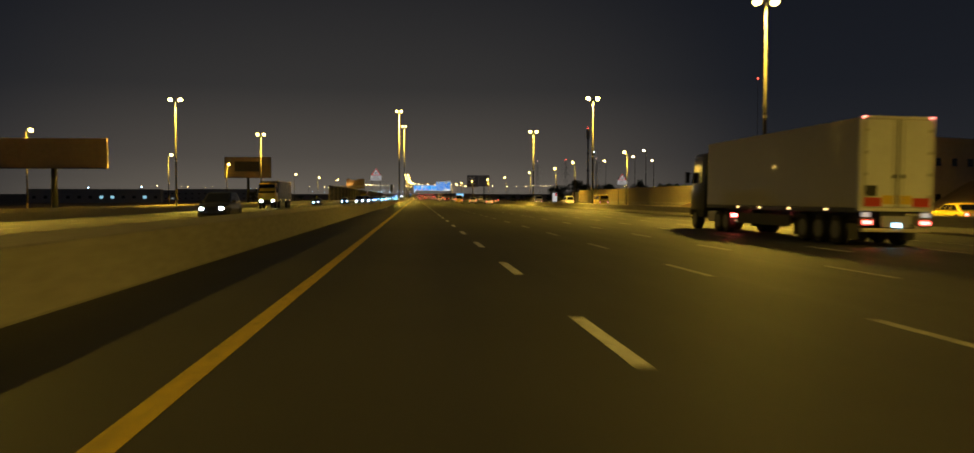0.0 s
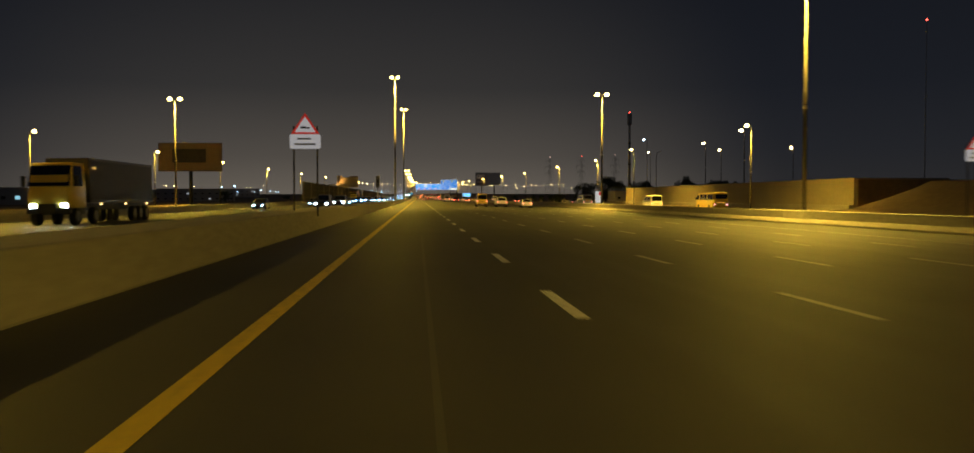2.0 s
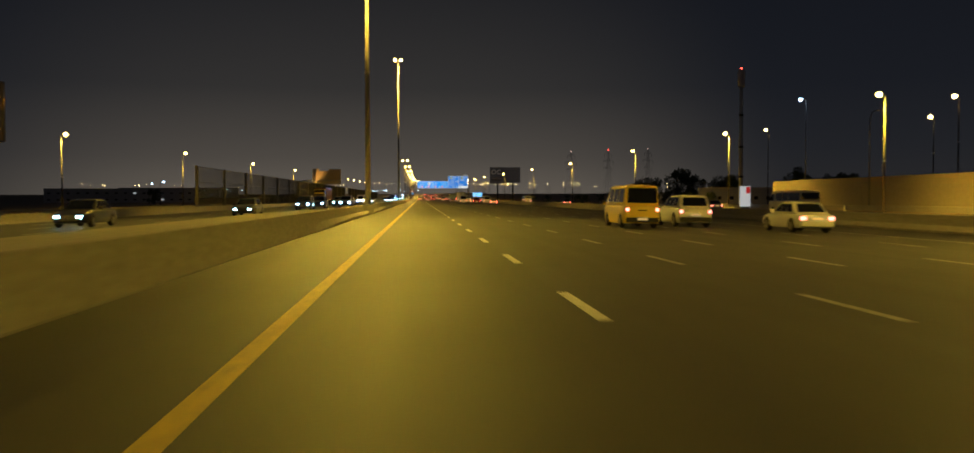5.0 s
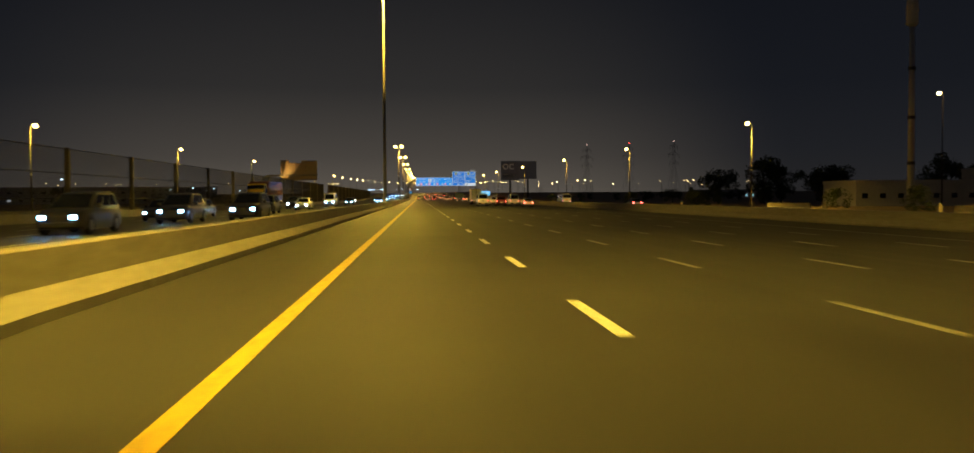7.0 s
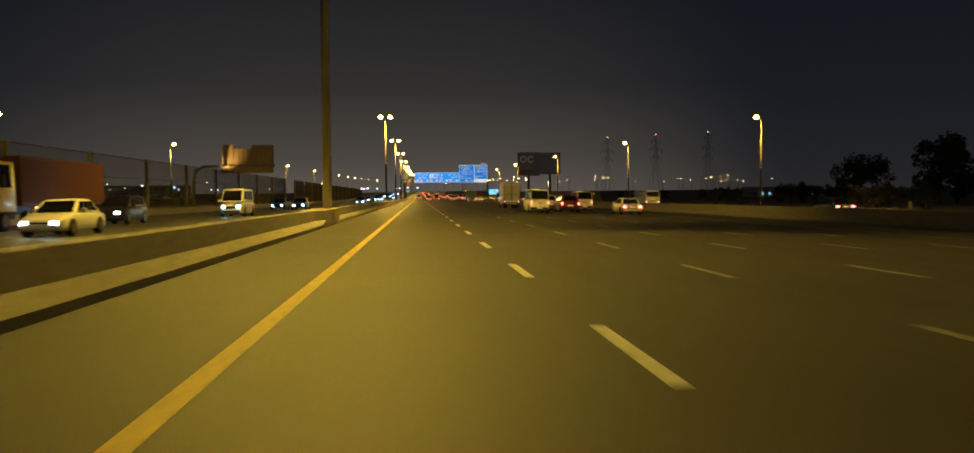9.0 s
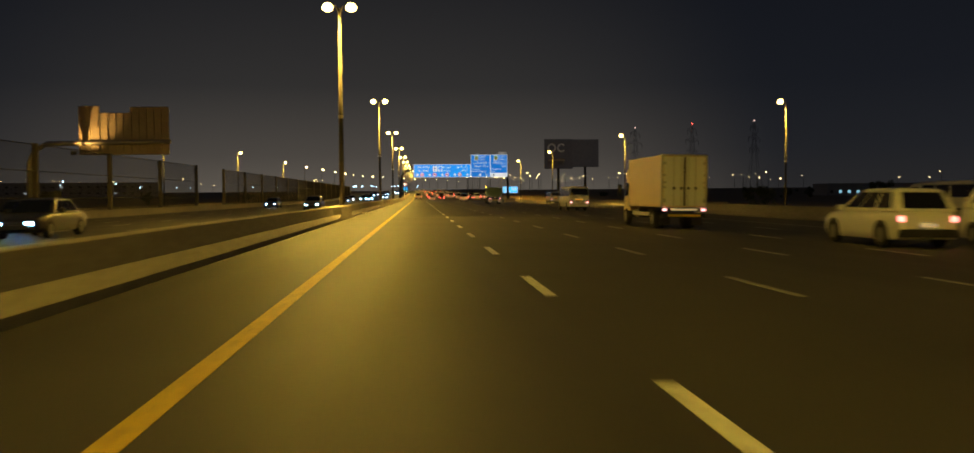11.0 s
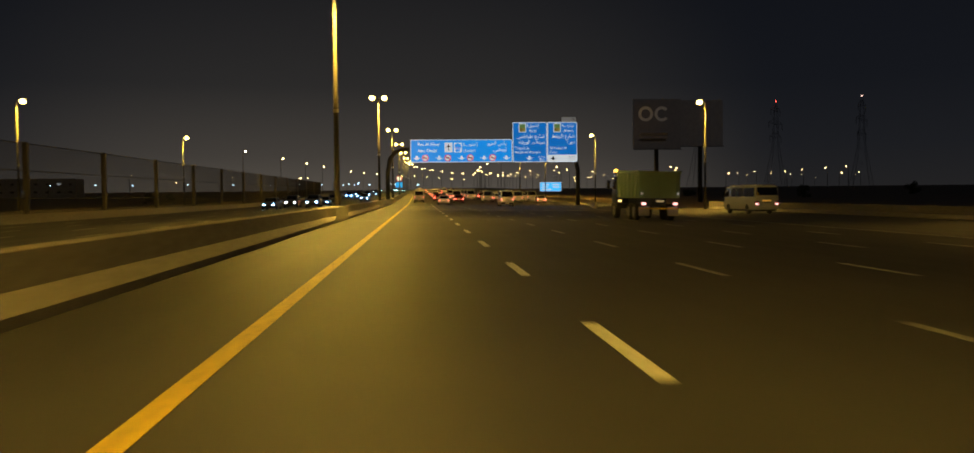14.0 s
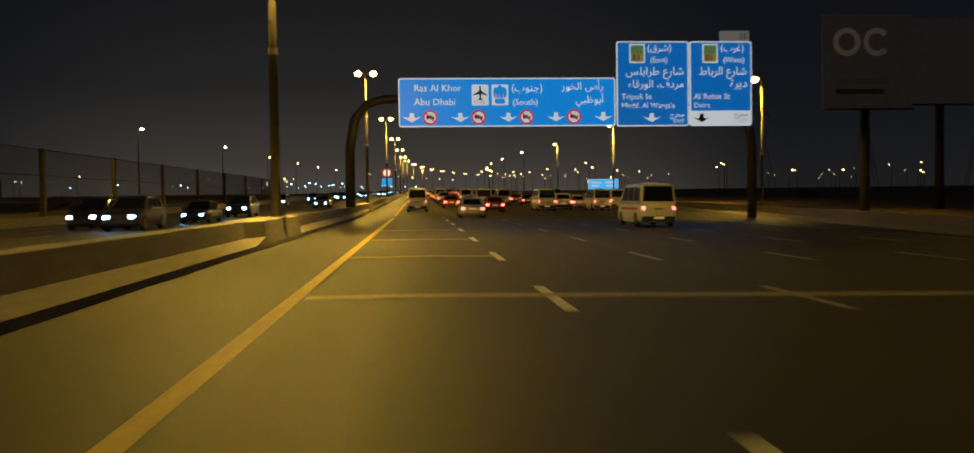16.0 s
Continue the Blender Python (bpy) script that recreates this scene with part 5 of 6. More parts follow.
    part("front_bumper", one_box(-h + 0.25, h - 0.25, L - 0.14, L + 0.04, 0.34, 0.52, bevel=0.03), M_PLASTIC if shape != "sedan" else body, ob)
    if stripe:
        for side in (-1, 1):
            x0, x1 = sorted((side * h, side * (h + 0.006)))
            part("side_stripe", one_box(x0, x1, L * 0.12, L * 0.80, 0.86, 0.98), stripe, ob)
    if shape == "van":
        part("roof_vent", one_box(-0.35, 0.35, L * 0.25, L * 0.45, rz - 0.01, rz + 0.08, bevel=0.03), body, ob)
        part("door_handle", one_box(-0.22, 0.22, -0.02, 0.02, 0.90, 0.95), M_PLASTIC, ob)
    if shape == "pickup":
        part("load_bed", one_box(-h + 0.12, h - 0.12, 0.10, L * 0.33, 0.90, 0.99), M_PLASTIC, ob)
    arches(ob, h, (L * 0.18, L * 0.80), r, 0.26)
    wheels(ob, h + 0.014, (L * 0.18, L * 0.80), r)
    return ob


def minibus(m, body, label, group, lights="rear"):
    """A boxy rounded minibus facing +y, its rear at y = 0."""
    ob = thing("minibus", m, label, "minibus", group)
    L, h, z0, z1 = 7.6, 1.03, 0.42, 2.50

    def ring(y, half, a, b, taper=0.10):
        return [(-half, y, a), (half, y, a), (half, y, 1.35), (half - taper * 0.5, y, b - 0.24), (half - taper - 0.04, y, b - 0.07), (half - taper - 0.20, y, b), (-half + taper + 0.20, y, b), (-half + taper + 0.04, y, b - 0.07), (-half + taper * 0.5, y, b - 0.24), (-half, y, 1.35)]

    part("body", soften(loft([ring(0.0, h - 0.05, 0.50, z1 - 0.10), ring(0.07, h - 0.01, z0, z1 - 0.03), ring(0.4, h, z0, z1), ring(6.6, h, z0, z1 - 0.02), ring(7.15, h - 0.02, z0, z1 - 0.16), ring(7.5, h - 0.07, z0, 1.82), ring(L, h - 0.14, 0.5, 1.5)]), 0.04, 30), body, ob, smooth=True)
    part("rear_window", pane([(-h + 0.13, 0.0, 1.62), (h - 0.11, 0.0, 1.62), (h - 0.15, 0.02, 2.28), (-h + 0.17, 0.02, 2.28)], 0, 1, 0, 1, 0.022, 0.06), M_GLASS, ob)
    part("windscreen", pane([(h - 0.14, 7.52, 1.54), (-h + 0.14, 7.52, 1.54), (-h + 0.20, 7.12, 2.23), (h - 0.20, 7.12, 2.23)], 0.02, 0.98, 0.0, 1.0, 0.06), M_GLASS, ob)
    for side in (-1, 1):
        for ya, yb in ((0.12, 1.05), (1.08, 2.6), (2.75, 4.15), (4.3, 5.7), (6.1, 7.05)):
            top = 2.26 if yb < 6 else 2.15
            c = [(side * h, ya, 1.50), (side * h, yb, 1.50), (side * (h - 0.052), yb - (0.2 if yb > 6 else 0), top), (side * (h - 0.052), ya, top)]
            if side < 0:
                c = [c[1], c[0], c[3], c[2]]
            part("side_window", pane(c, 0, 1, 0, 1, 0.014), M_GLASS, ob)
        x0, x1 = sorted((side * (h - 0.34), side * (h - 0.03)))
        part("tail_cluster", one_box(x0, x1, -0.03, 0.10, 0.78, 1.12, bevel=0.02), M_CLUSTER, ob, "dark red light cluster")
        x0, x1 = sorted((side * (h - 0.30), side * (h - 0.07)))
        part("tail_light", one_box(x0, x1, -0.045, 0.0, 0.80, 0.97, bevel=0.02), M_TAIL_PALE if lights == "rear" else M_REFL_R, ob, "bright pinkish tail light")
        part("mirror", one_box(*sorted((side * (h + 0.02), side * (h + 0.22))), 6.9, 7.05, 1.5, 1.9, bevel=0.03), M_PLASTIC, ob)
        part("headlight", one_box(*sorted((side * (h - 0.5), side * (h - 0.22))), L - 0.12, L + 0.01, 0.8, 1.02, bevel=0.03), M_HEAD if lights == "front" else M_RIM, ob)
    part("number_plate", one_box(-0.38, 0.38, -0.02, 0.02, 1.10, 1.22), M_PLATE_AMBER, ob, "plain yellow number plate")
    part("plate_recess", one_box(-0.30, 0.30, -0.015, 0.02, 1.03, 1.095), M_PLASTIC, ob)
    part("rear_sticker", one_box(-0.85, -0.70, -0.04, -0.024, 1.66, 1.85), M_REFL_Y, ob, "small yellow sticker")
    part("rear_bumper", one_box(-h + 0.03, h - 0.03, -0.05, 0.12, 0.42, 0.70, bevel=0.04), body, ob)
    part("underside", one_box(-h + 0.12, h - 0.12, 0.3, 7.2, 0.28, 0.43), M_DARK, ob)
    part("door_handle", one_box(-0.3, 0.3, -0.02, 0.02, 1.0, 1.05), M_PLASTIC, ob)
    arches(ob, h, (1.75, 6.3), 0.40, 0.44)
    wheels(ob, h + 0.014, (1.75, 6.3), 0.40, 0.26)
    return ob


def cab(ob, body, half, y0, z0, z1, depth, lights="rear"):
    """A tilt cab facing +y from y0."""
    t = half - 0.08

    def ring(y, hf, a, b):
        return [(-hf, y, a), (hf, y, a), (hf, y, (a + b) / 2), (hf - 0.10, y, b), (-hf + 0.10, y, b), (-hf, y, (a + b) / 2)]

    c = part("cab", soften(loft([ring(y0, half, z0, z1), ring(y0 + depth * 0.72, half, z0, z1), ring(y0 + depth * 0.93, half - 0.05, z0, z0 + (z1 - z0) * 0.62), ring(y0 + depth, half - 0.10, z0, z0 + (z1 - z0) * 0.40)]), 0.06), body, ob, smooth=True)
    zw = z0 + (z1 - z0) * 0.48
    part("windscreen", pane([(t, y0 + depth * 0.97, zw), (-t, y0 + depth * 0.97, zw), (-t + 0.06, y0 + depth * 0.74, z1 - 0.10), (t - 0.06, y0 + depth * 0.74, z1 - 0.10)], 0, 1, 0, 0.94, 0.04), M_GLASS, c)
    for side in (-1, 1):
        q = [(side * half, y0 + depth * 0.22, zw), (side * half, y0 + depth * 0.80, zw), (side * (half - 0.08), y0 + depth * 0.70, z1 - 0.12), (side * (half - 0.08), y0 + depth * 0.22, z1 - 0.12)]
        if side < 0:
            q = [q[1], q[0], q[3], q[2]]
        part("side_window", pane(q, 0, 1, 0, 0.95, 0.012), M_GLASS, c)
        part("mirror", one_box(*sorted((side * (half + 0.12), side * (half + 0.32))), y0 + depth * 0.84, y0 + depth * 0.92, zw, zw + 0.6, bevel=0.03), M_PLASTIC, c)
        part("mirror_arm", one_box(*sorted((side * half, side * (half + 0.13))), y0 + depth * 0.86, y0 + depth * 0.89, zw + 0.5, zw + 0.54), M_PLASTIC, c)
        part("headlight", one_box(*sorted((side * (half - 0.55), side * (half - 0.2))), y0 + depth - 0.12, y0 + depth + 0.02, z0 + 0.05, z0 + 0.28, bevel=0.03), M_HEAD_WARM if lights == "front" else M_RIM, c, "headlight")
    part("bumper", one_box(-half + 0.05, half - 0.05, y0 + depth - 0.35, y0 + depth + 0.06, z0 - 0.28, z0 + 0.02, bevel=0.05), M_PLASTIC, c)
    part("step", one_box(-half + 0.02, half - 0.02, y0 + 0.2, y0 + depth * 0.5, z0 - 0.35, z0 - 0.02), M_PLASTIC, c)
    return c


def cargo_doors(ob, half, z0, z1, body, rods=2, y=0.0):
    """Two hinged rear doors with lock rods and handles."""
    for side in (-1, 1):
        d = part("rear_door", one_box(*sorted((side * 0.015, side * (half - 0.07))), y - 0.05, y, z0, z1, bevel=0.012), body, ob)
        for k in range(rods):
            x = side * (0.16 + 0.34 * k)
            part("lock_rod", tube(bmesh.new(), [(x, y - 0.075, z0 - 0.05), (x, y - 0.075, z1 + 0.02)], [0.018, 0.018], 6), M_GALV, d)
            part("handle", one_box(x - 0.05, x + 0.05, y - 0.12, y - 0.09, z0 + (z1 - z0) * 0.33, z0 + (z1 - z0) * 0.33 + 0.12), M_DARK, d)
        for k in range(4):
            z = z0 + (z1 - z0) * (k + 0.5) / 4
            part("hinge", one_box(*sorted((side * (half - 0.14), side * (half + 0.005))), y - 0.075, y - 0.051, z - 0.05, z + 0.05), M_GALV, d)


M_DOOR_POST = paint("dark_plum_paint", (0.05, 0.03, 0.035), 0.5)


def box_truck(m, label, group):
    """A small box lorry facing +y, box rear at y = 0."""
    ob = thing("box_truck", m, label, "truck", group)
    part("cargo_box", one_box(-1.03, 1.03, 0.0, 6.2, 0.98, 3.34, bevel=0.02), P_CREAM, ob, "cream box body")
    fr = bmesh.new()
    for a in ((-1.06, -0.98, -0.02, 0.08, 0.95, 3.37), (0.98, 1.06, -0.02, 0.08, 0.95, 3.37), (-0.98, 0.98, -0.02, 0.08, 3.28, 3.37), (-1.06, -0.98, 6.14, 6.23, 0.95, 3.37), (0.98, 1.06, 6.14, 6.23, 0.95, 3.37)):
        box(fr, *a)
    part("corner_frame", fr, M_GALV, ob)
    cargo_doors(ob, 1.01, 1.06, 3.26, P_WHITE, y=-0.022)
    part("door_post", one_box(-0.05, 0.05, -0.10, -0.074, 1.06, 3.26, bevel=0.01), M_DOOR_POST, ob, "dark plum centre post of the doors")
    for side in (-1, 1):
        for z in (1.25, 2.1, 2.95):
            part("door_hinge", one_box(*sorted((side * 0.84, side * 1.04)), -0.11, -0.06, z - 0.04, z + 0.05, bevel=0.01), M_GALV, ob)
    part("chassis", one_box(-0.42, 0.42, 0.2, 7.8, 0.62, 0.97), M_DARK, ob)
    cab(ob, P_CREAM, 0.93, 6.4, 0.72, 2.36, 1.65)
    part("fairing", loft([[(-0.9, 6.3, 2.37), (0.9, 6.3, 2.37), (0.9, 7.5, 2.37), (-0.9, 7.5, 2.37)], [(-0.92, 6.3, 2.8), (0.92, 6.3, 2.8), (0.90, 7.2, 2.8), (-0.90, 7.2, 2.8)], [(-0.88, 6.3, 3.2), (0.88, 6.3, 3.2), (0.84, 6.75, 3.2), (-0.84, 6.75, 3.2)]]), P_CREAM, ob)
    bar = part("rear_bar", one_box(-1.0, 1.0, -0.06, 0.06, 0.52, 0.72, bevel=0.01), M_DARK, ob)
    part("reflector_strip", one_box(-0.75, 0.75, -0.075, -0.062, 0.57, 0.67), M_REFL_Y, bar, "yellow reflective strip")
    part("number_plate", one_box(-0.6, 0.6, -0.03, 0.0, 0.84, 0.93), M_PLATE_LIT, ob, "plain lit number plate")
    for side in (-1, 1):
        part("tail_light", one_box(*sorted((side * 0.80, side * 0.98)), -0.08, 0.0, 0.82, 0.93, bevel=0.015), M_TAIL_PALE, ob, "red tail light")
        part("mudflap", one_box(*sorted((side * 0.5, side * 0.98)), 0.42, 0.45, 0.18, 0.62), M_PLASTIC, ob)
        part("side_guard", one_box(*sorted((side * 0.95, side * 0.99)), 2.4, 5.6, 0.55, 0.72), M_GALV, ob)
    part("fuel_tank", one_box(-0.96, -0.5, 4.2, 5.3, 0.42, 0.80, bevel=0.05), M_DARK, ob)
    wheels(ob, 0.98, (1.75, 7.1), 0.42, 0.28)
    for x in (-0.68, 0.68):
        wheel(ob, x, 1.75, 0.42, 0.24)
    return ob


def articulated_truck(m, label):
    """A tractor and long box trailer facing +y, trailer rear at y = 0."""
    ob = thing("articulated_truck", m, label, "truck")
    T = 15.6
    part("trailer_box", one_box(-1.27, 1.27, 0.03, T, 1.30, 4.36, bevel=0.03), P_GREY, ob, "dull tan curtain trailer side")
    frame_bm = bmesh.new()
    for a in ((-1.29, -1.18, -0.03, 0.10, 1.20, 4.40), (1.18, 1.29, -0.03, 0.10, 1.20, 4.40), (-1.18, 1.18, -0.03, 0.10, 4.31, 4.40), (-1.18, 1.18, -0.03, 0.10, 1.20, 1.32)):
        box(frame_bm, *a)
    part("rear_frame", frame_bm, P_WHITE, ob)
    cargo_doors(ob, 1.2, 1.34, 4.28, P_WHITE, rods=1, y=-0.032)
    for side in (-1, 1):
        part("reflector_panel", one_box(*sorted((side * 0.55, side * 1.15)), -0.10, -0.088, 1.36, 1.66), M_REFL_R, ob, "red reflective panel")
        part("reflector_panel", one_box(*sorted((side * 0.08, side * 0.52)), -0.10, -0.088, 1.44, 1.74), M_REFL_Y, ob, "yellow reflective panel")
        lamp = part("light_cluster", one_box(*sorted((side * 0.78, side * 1.26)), -0.08, 0.02, 0.70, 0.96, bevel=0.02), M_LAMP_HOUSE, ob, "reddish rear light cluster")
        for x in (0.93, 1.10):
            part("tail_light", disc(bmesh.new(), (side * x, -0.085, 0.82), 0.065, 0.03, "Y", 12), M_TAIL, lamp, "small bright red lamp")
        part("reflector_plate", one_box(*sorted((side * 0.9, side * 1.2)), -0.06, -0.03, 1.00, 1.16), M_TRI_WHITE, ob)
        part("top_marker", one_box(*sorted((side * 1.14, side * 1.24)), -0.07, -0.03, 4.33, 4.39), M_TAIL_DIM, ob, "small red marker lamp")
        part("side_rail", one_box(*sorted((side * 1.22, side * 1.28)), 0.1, T, 1.14, 1.30), M_DARK, ob)
        part("side_guard", one_box(*sorted((side * 1.18, side * 1.24)), 5.6, 11.4, 0.5, 0.95), M_PLASTIC, ob)
        for y in (2.4, 5.6, 8.6, 11.2):
            part("marker_lamp", one_box(*sorted((side * 1.28, side * 1.31)), y - 0.06, y + 0.06, 1.19, 1.26), M_MARK, ob, "small amber marker lamp")
        for y in (0.9, 5.2):
            part("mudflap", one_box(*sorted((side * 0.7, side * 1.22)), y, y + 0.03, 0.2, 0.75), M_PLASTIC, ob)
    part("door_gap", one_box(-0.035, 0.035, -0.088, -0.083, 1.34, 4.28), M_DARK, ob)
    part("picture_patch", one_box(-1.12, -0.72, -0.10, -0.086, 1.70, 2.06), M_PLASTIC, ob, "black square patch on the door")
    part("plate_board", one_box(-0.5, 0.5, -0.08, -0.03, 0.66, 1.04), M_PALE_GREY, ob)
    part("number_plate", one_box(-0.12, 0.16, -0.098, -0.083, 0.66, 0.80), M_PLATE_BLUE, ob, "plate under a bluish lamp")
    part("underrun_bar", one_box(-1.2, 1.2, -0.06, 0.06, 0.50, 0.62, bevel=0.01), M_GALV, ob)
    part("chassis", one_box(-0.45, 0.45, 0.1, T - 0.6, 0.85, 1.29), M_DARK, ob)
    part("landing_leg", one_box(-0.8, 0.8, 10.6, 10.8, 0.35, 1.1), M_DARK, ob)
    part("tractor_chassis", one_box(-0.45, 0.45, 11.4, 18.6, 0.60, 1.0), M_DARK, ob)
    cab(ob, P_BLUE, 1.24, 16.1, 1.0, 3.95, 2.6)
    part("tractor_tail_light", one_box(-1.24, -0.96, 12.05, 12.2, 0.74, 0.90), M_TAIL, ob, "red tail light of the tractor")
    part("tractor_plate", one_box(-1.10, -0.62, 12.02, 12.05, 0.52, 0.62), M_PLATE_LIT, ob)
    part("fuel_tank", one_box(-1.22, -0.6, 14.3, 15.6, 0.45, 0.98, bevel=0.08), M_GALV, ob)
    wheels(ob, 1.25, (1.7, 3.05, 4.4, 12.9, 14.0, 17.6), 0.52, 0.36)
    return ob


def tipper(m, label):
    """A heavy tipper facing +y, body rear at y = 0."""
    ob = thing("dump_truck", m, label, "truck")
    part("tipper_body", loft([[(-1.22, 0.0, 1.35), (1.22, 0.0, 1.35), (1.26, -0.1, 2.95), (-1.26, -0.1, 2.95)], [(-1.22, 5.4, 1.35), (1.22, 5.4, 1.35), (1.26, 5.5, 2.95), (-1.26, 5.5, 2.95)]]), P_GREEN, ob, "dull green steel tipper body")
    gate = part("tailgate", pane([(-1.2, 0, 1.4), (1.2, 0, 1.4), (1.24, -0.1, 2.9), (-1.24, -0.1, 2.9)], 0, 1, 0, 1, 0.07, 0.06), P_GREEN, ob)
    for x in (-1.12, -0.02, 1.02):
        part("tailgate_rib", pane([(-1.2, 0, 1.4), (1.2, 0, 1.4), (1.24, -0.1, 2.9), (-1.24, -0.1, 2.9)], (x + 1.2) / 2.4, (x + 1.3) / 2.4, 0, 1, 0.13, 0.06), P_GREEN, gate)
    for side in (-1, 1):
        for k in range(6):
            y = 0.3 + k * 1.0
            part("side_rib", one_box(*sorted((side * 1.22, side * 1.33)), y, y + 0.12, 1.4, 2.9), P_GREEN, ob)
        part("top_rail", one_box(*sorted((side * 1.20, side * 1.34)), -0.1, 5.5, 2.88, 3.0), P_GREEN, ob)
        part("tail_light", one_box(*sorted((side * 0.84, side * 1.08)), -0.18, -0.05, 0.95, 1.10, bevel=0.02), M_TAIL_PALE, ob, "pale red tail light")
        part("mudflap", one_box(*sorted((side * 0.55, side * 1.2)), 0.12, 0.15, 0.30, 0.85), M_PALE_GREY, ob)
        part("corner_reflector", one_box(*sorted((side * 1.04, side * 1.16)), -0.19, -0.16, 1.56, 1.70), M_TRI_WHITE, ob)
    part("rear_bar", one_box(-1.2, 1.2, -0.12, 0.0, 0.70, 0.78), M_REFL_Y, ob, "yellow reflective bumper bar")
    part("number_plate", one_box(-0.2, 0.25, -0.14, -0.11, 1.12, 1.24), M_PLATE_LIT, ob)
    part("chassis", one_box(-0.45, 0.45, 0.1, 7.8, 0.85, 1.33), M_DARK, ob)
    part("headboard", one_box(-1.25, 1.25, 5.55, 5.65, 1.4, 3.15), P_GREEN, ob)
    part("canopy", one_box(-1.2, 1.2, 5.65, 6.6, 2.98, 3.08), P_GREEN, ob)
    cab(ob, P_BLUE, 1.22, 5.85, 1.0, 2.95, 1.95)
    part("beacon_arm", one_box(-1.30, -1.22, 6.1, 6.2, 2.9, 3.1), M_DARK, ob)
    bm = bmesh.new()
    bmesh.ops.create_uvsphere(bm, u_segments=10, v_segments=6, radius=0.10, matrix=Matrix.Translation((-1.26, 6.15, 3.15)))
    part("beacon", bm, glow("amber_beacon", (1.0, 0.50, 0.05), 7), ob, "amber work light")
    for k in (0, 1):
        part("side_marker", one_box(-1.30, -1.24, 5.0 - k * 0.5, 5.15 - k * 0.5, 1.1, 1.22), M_MARK, ob)
    wheels(ob, 1.22, (1.3, 2.65, 6.7), 0.52, 0.34)
    return ob


def container_truck(m, label, colour, lights="front"):
    ob = thing("container_truck", m, label, "truck", "oncoming lorries")
    body = part("container", one_box(-1.22, 1.22, 0, 12.2, 1.25, 3.85, bevel=0.02), colour, ob, "rust-orange steel container")
    for side in (-1, 1):
        for k in range(40):
            y = 0.15 + k * 0.3
            part("corrugation", one_box(*sorted((side * 1.222, side * 1.25)), y, y + 0.16, 1.40, 3.70), colour, body)
    part("chassis", one_box(-0.45, 0.45, 0, 15.2, 0.8, 1.22), M_DARK, ob)
    cab(ob, P_YELLOW, 1.2, 12.7, 0.95, 3.5, 2.3, lights)
    for k in range(3):
        part("marker_lamp", one_box(-1.29, -1.25, 1.5 + k * 4.5, 1.65 + k * 4.5, 1.1, 1.2), M_MARK, ob)
    wheels(ob, 1.2, (1.4, 2.7, 4.0, 11.2, 14.0), 0.5, 0.34)
    return ob


# same direction, placed across the lanes to fit the camera's view
articulated_truck(on_road(16.1, 28.75), "long articulated truck, dark cab, tan trailer with white rear doors")
box_truck(on_road(11.95, 442.7), "cream box truck with two white rear doors in the traffic", "traffic")
tipper(on_road(14.25, 569.2), "dark-cabbed tipper truck with a dull green body and amber beacon")
minibus(on_road(16.45, 493.6), P_WHITE, "white minibus with dark windows and lit tail lights", "minibuses")
minibus(on_road(28.8, 589.0), P_WHITE, "white minibus on the merge lane, tail lights lit", "minibuses")
car("van", on_road(11.9, 637.2), P_WHITE, "cream white passenger van with a red side stripe, tail lights lit", "traffic", stripe=M_REFL_R, category="van")
car("van", on_road(-0.02, 675.0), P_WHITE, "white high-roofed van ahead under the gantry", "traffic", category="van")
car("sedan", on_road(3.85, 656.0), P_SILVER, "silver saloon car with glowing tail lights", "traffic")
car("sedan", on_road(7.0, 674.0), P_RED, "maroon saloon car braking, bright red lights", "traffic", tail=M_TAIL)
car("van", on_road(12.6, 680.0), P_WHITE, "white van among the queueing traffic", "traffic", category="van")
car("van", on_road(11.0, 225.0), P_YELLOW, "yellow van in the traffic, tail lights lit", "traffic", category="van")
car("suv", on_road(14.7, 228.0), P_WHITE, "white sport utility car in the traffic", "traffic")
car("sedan", on_road(18.3, 221.0), P_SILVER, "silver saloon car in the traffic", "traffic")
car("van", on_road(11.0, 409.0), P_WHITE, "white high-roofed van in the traffic", "traffic", category="van")
car("suv", on_road(14.7, 414.0), P_RED, "maroon sport utility car in the traffic", "traffic", tail=M_TAIL)
car("sedan", on_road(18.4, 404.0), P_SILVER, "silver saloon car in the traffic", "traffic", tail=M_TAIL)
car("van", on_road(18.4, 426.0), P_WHITE, "white van in the outer lane", "traffic", category="van")
car("suv", on_road(14.7, 428.0), P_WHITE, "white sport utility car in the traffic", "traffic")

# service road
minibus(on_road(40.5, 189.0), P_YELLOW, "yellow minibus with dark windows on the service road", "minibuses")
car("van", on_road(35.6, 203.0), P_WHITE, "white van on the service road, tail lights lit", "service road cars", category="van")
minibus(on_road(36.5, 262.0), P_WHITE, "white minibus far along the service road", "minibuses")
car("sedan", on_road(38.0, 57.5), P_YELLOW, "yellow taxi saloon on the service road", "service road cars")
car("sedan", on_road(40.5, 300.0), P_BLACK, "black saloon car on the service road", "service road cars")
car("sedan", on_road(37.0, 403.0), P_BLACK, "black saloon car with red tail lights beyond the barrier", "service road cars", tail=M_TAIL)
minibus(on_road(33.0, 452.0), P_WHITE, "white minibus beyond the motorway barrier", "minibuses")

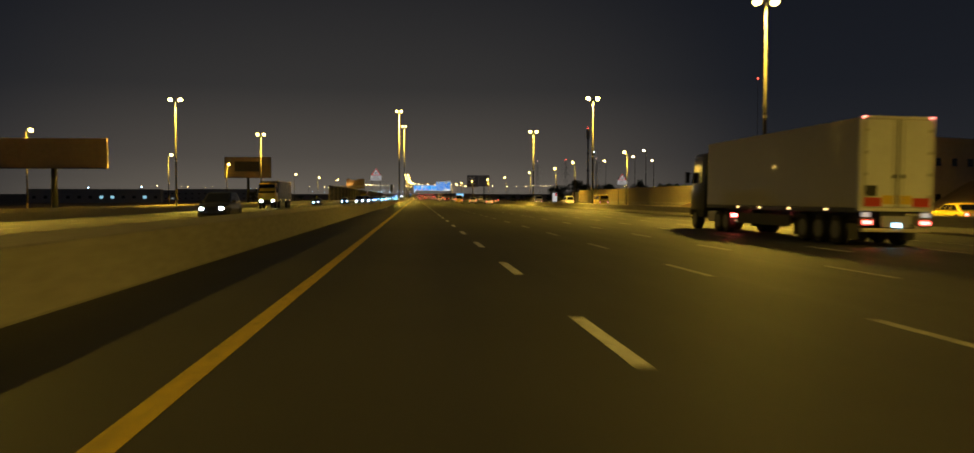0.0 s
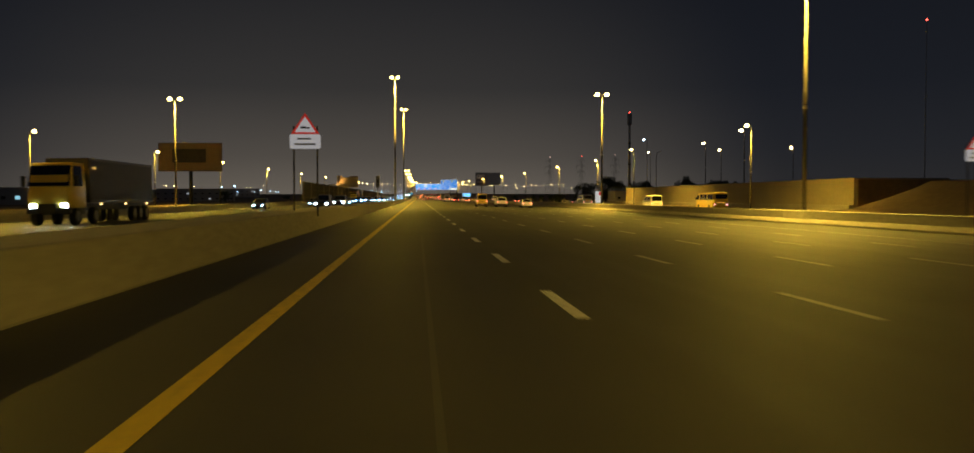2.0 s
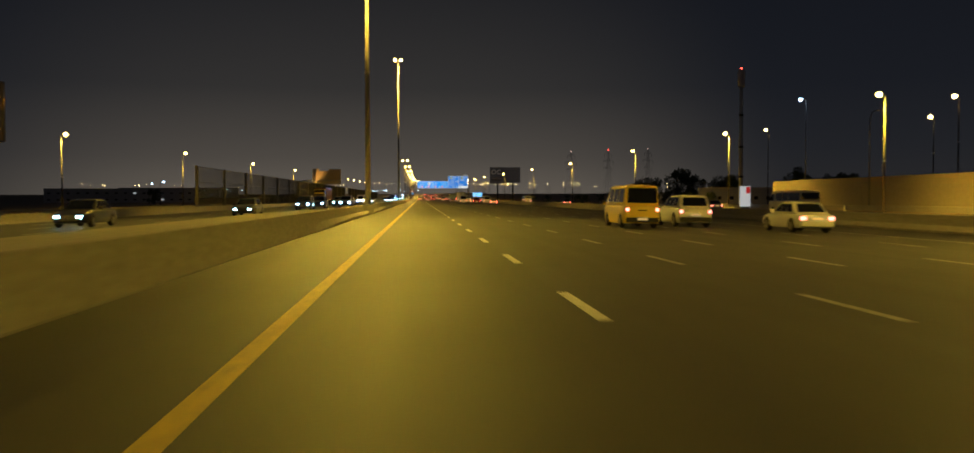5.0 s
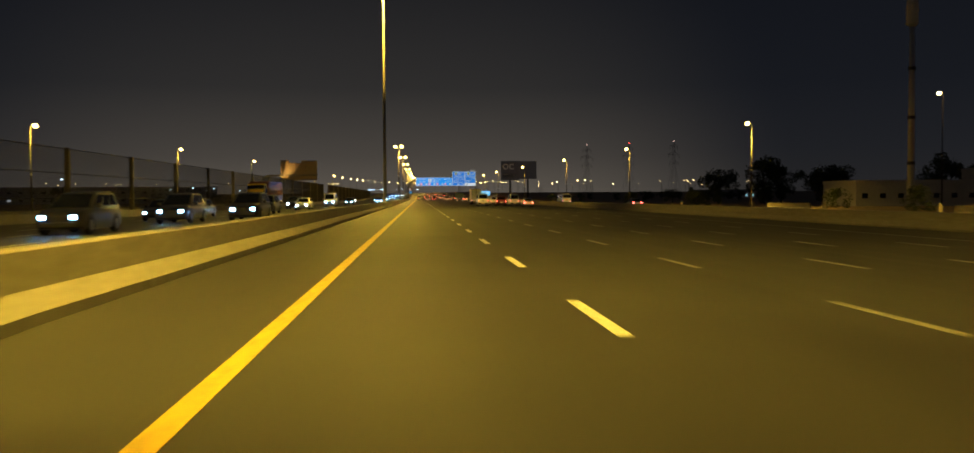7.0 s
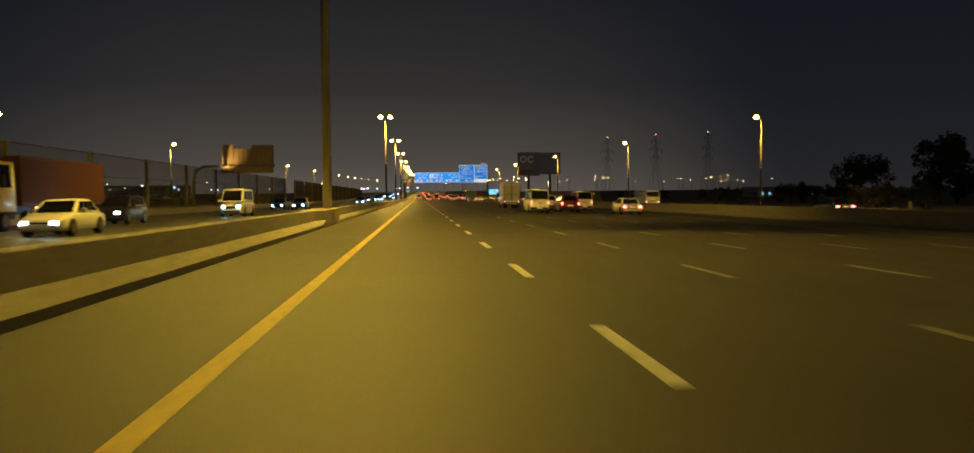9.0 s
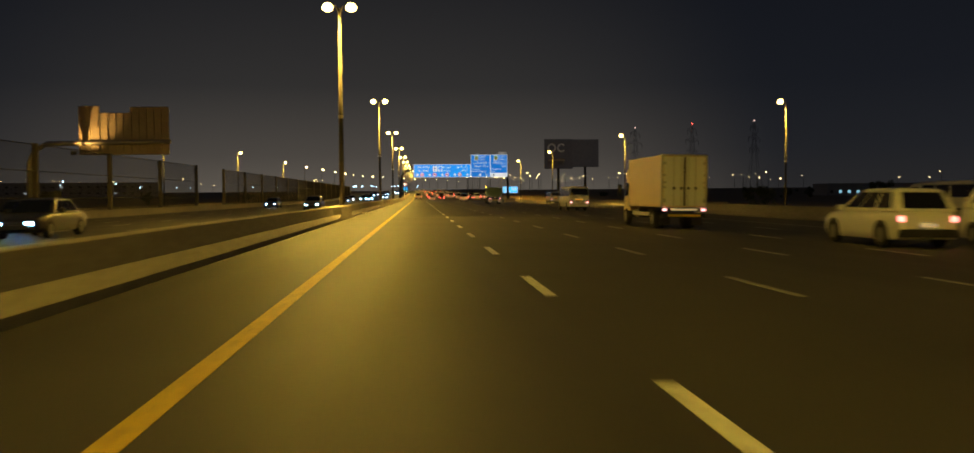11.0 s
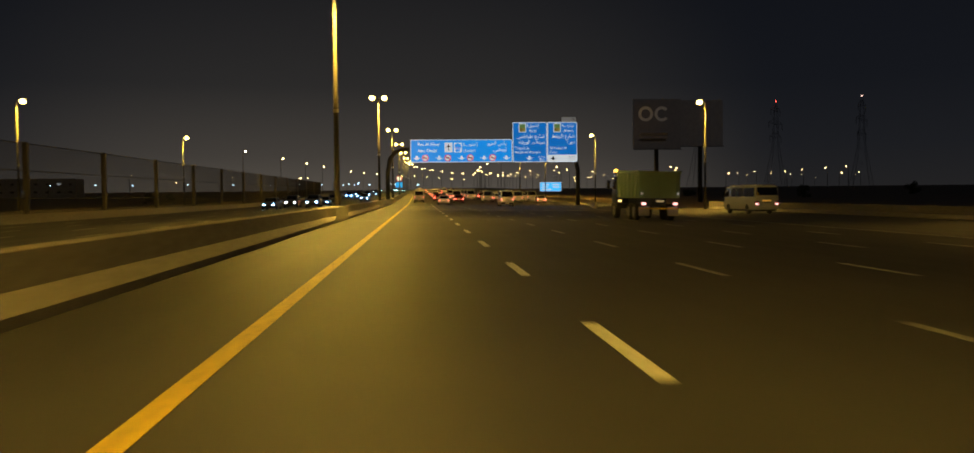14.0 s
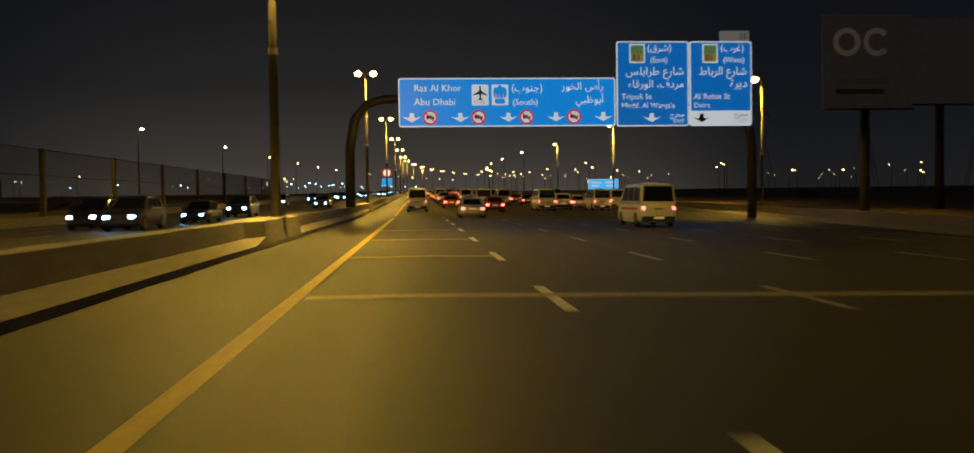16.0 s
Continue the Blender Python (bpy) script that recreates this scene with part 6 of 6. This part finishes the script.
# the queue far ahead: three cars built, the rest copied
rng = random.Random(12)
models = [
    (car("suv", on_road(3.7, 718), P_WHITE, "white car in the distant queue, red lights on", "distant queue", tail=M_TAIL)),
    (car("sedan", on_road(7.4, 708), P_SILVER, "silver car in the distant queue, red lights on", "distant queue", tail=M_TAIL)),
    (car("van", on_road(11.2, 722), P_WHITE, "white van in the distant queue, red lights on", "distant queue", tail=M_TAIL_DIM, category="van")),
    (car("sedan", on_road(14.8, 712), P_RED, "dark red car in the distant queue, brake lights on", "distant queue", tail=M_TAIL)),
]
for k in range(60):
    lane = rng.choice((0.1, 3.75, 7.4, 11.0, 14.7, 18.3))
    y = 735 + 5.0 * k + rng.uniform(-2, 2)
    copy_thing(models[rng.randrange(4)], on_road(lane, y))
for lane, y, k in ((0.1, 703, 1), (3.7, 691, 3), (14.8, 698, 0), (11.1, 708, 2), (18.4, 694, 1), (7.4, 693, 2), (0.0, 722, 2), (14.7, 726, 3), (18.3, 681, 2), (14.9, 684, 0), (22.0, 690, 2), (22.0, 705, 0), (22.0, 718, 3), (22.0, 676, 1), (18.3, 727, 0), (7.4, 729, 2)):
    copy_thing(models[k], on_road(lane, y))
lorry = car("van", on_road(18.4, 712), P_BLACK, "dark van in the distant queue", "distant queue", category="van")

# oncoming traffic beyond the median, headlights towards the viewer
fronts = [
    car("suv", on_road(-12.6, 61.0, 180), P_BLACK, "dark sport utility car with bluish headlights on", "oncoming cars", lights="front", head=M_HEAD_WARM),
    car("sedan", on_road(-14.4, 368.0, 180), P_WHITE, "white saloon car with headlights on in the opposite lanes", "oncoming cars", lights="front", head=M_HEAD_WARM),
    car("van", on_road(-14.6, 404.0, 180), P_WHITE, "white van with headlights on in the opposite lanes", "oncoming cars", lights="front", category="van"),
    car("sedan", on_road(-18.0, 320.0, 180), P_DARK, "dark saloon car with headlights on in the opposite lanes", "oncoming cars", lights="front"),
    car("suv", on_road(-14.4, 311.0, 180), P_DARK, "dark grey sport utility car, bright bluish headlights", "oncoming cars", lights="front"),
]
PLACES = [(-10.9, 178.5, 0), (-10.9, 201, 0), (-21.5, 199, 1), (-18.0, 232, 3), (-14.4, 258, 1), (-14.4, 295, 2), (-10.9, 314, 4), (-18.0, 330, 1), (-14.4, 341, 2), (-18.0, 386, 0), (-14.4, 441, 3), (-18.0, 448, 1), (-10.9, 500, 3), (-20.2, 531.5, 3), (-18.0, 630, 3), (-14.4, 643, 4), (-18.0, 648, 0), (-14.4, 657, 3), (-14.4, 671, 4), (-10.9, 700, 3), (-18.0, 716, 2)]
dark = (0, 3, 4, 3, 4)  # dark paint on most oncoming cars stands in for unlit bodies behind headlights
for x, y, k in PLACES:
    copy_thing(fronts[dark[k]], on_road(x, y, 180))
for k in range(20):
    y = 740 + 16 * k + rng.uniform(-4, 4)
    copy_thing(fronts[dark[rng.randrange(4)]], on_road(rng.choice((-10.9, -14.4, -18.0, -21.5)), y, 180))
container_truck(on_road(-21.6, 388.0, 180), "container lorry with a rust-orange box and yellow cab, lights on", P_ORANGE)
container_truck(on_road(-20.2, 138.0, 180), "lorry with a yellow cab and dark box in the opposite lanes", P_DARK)
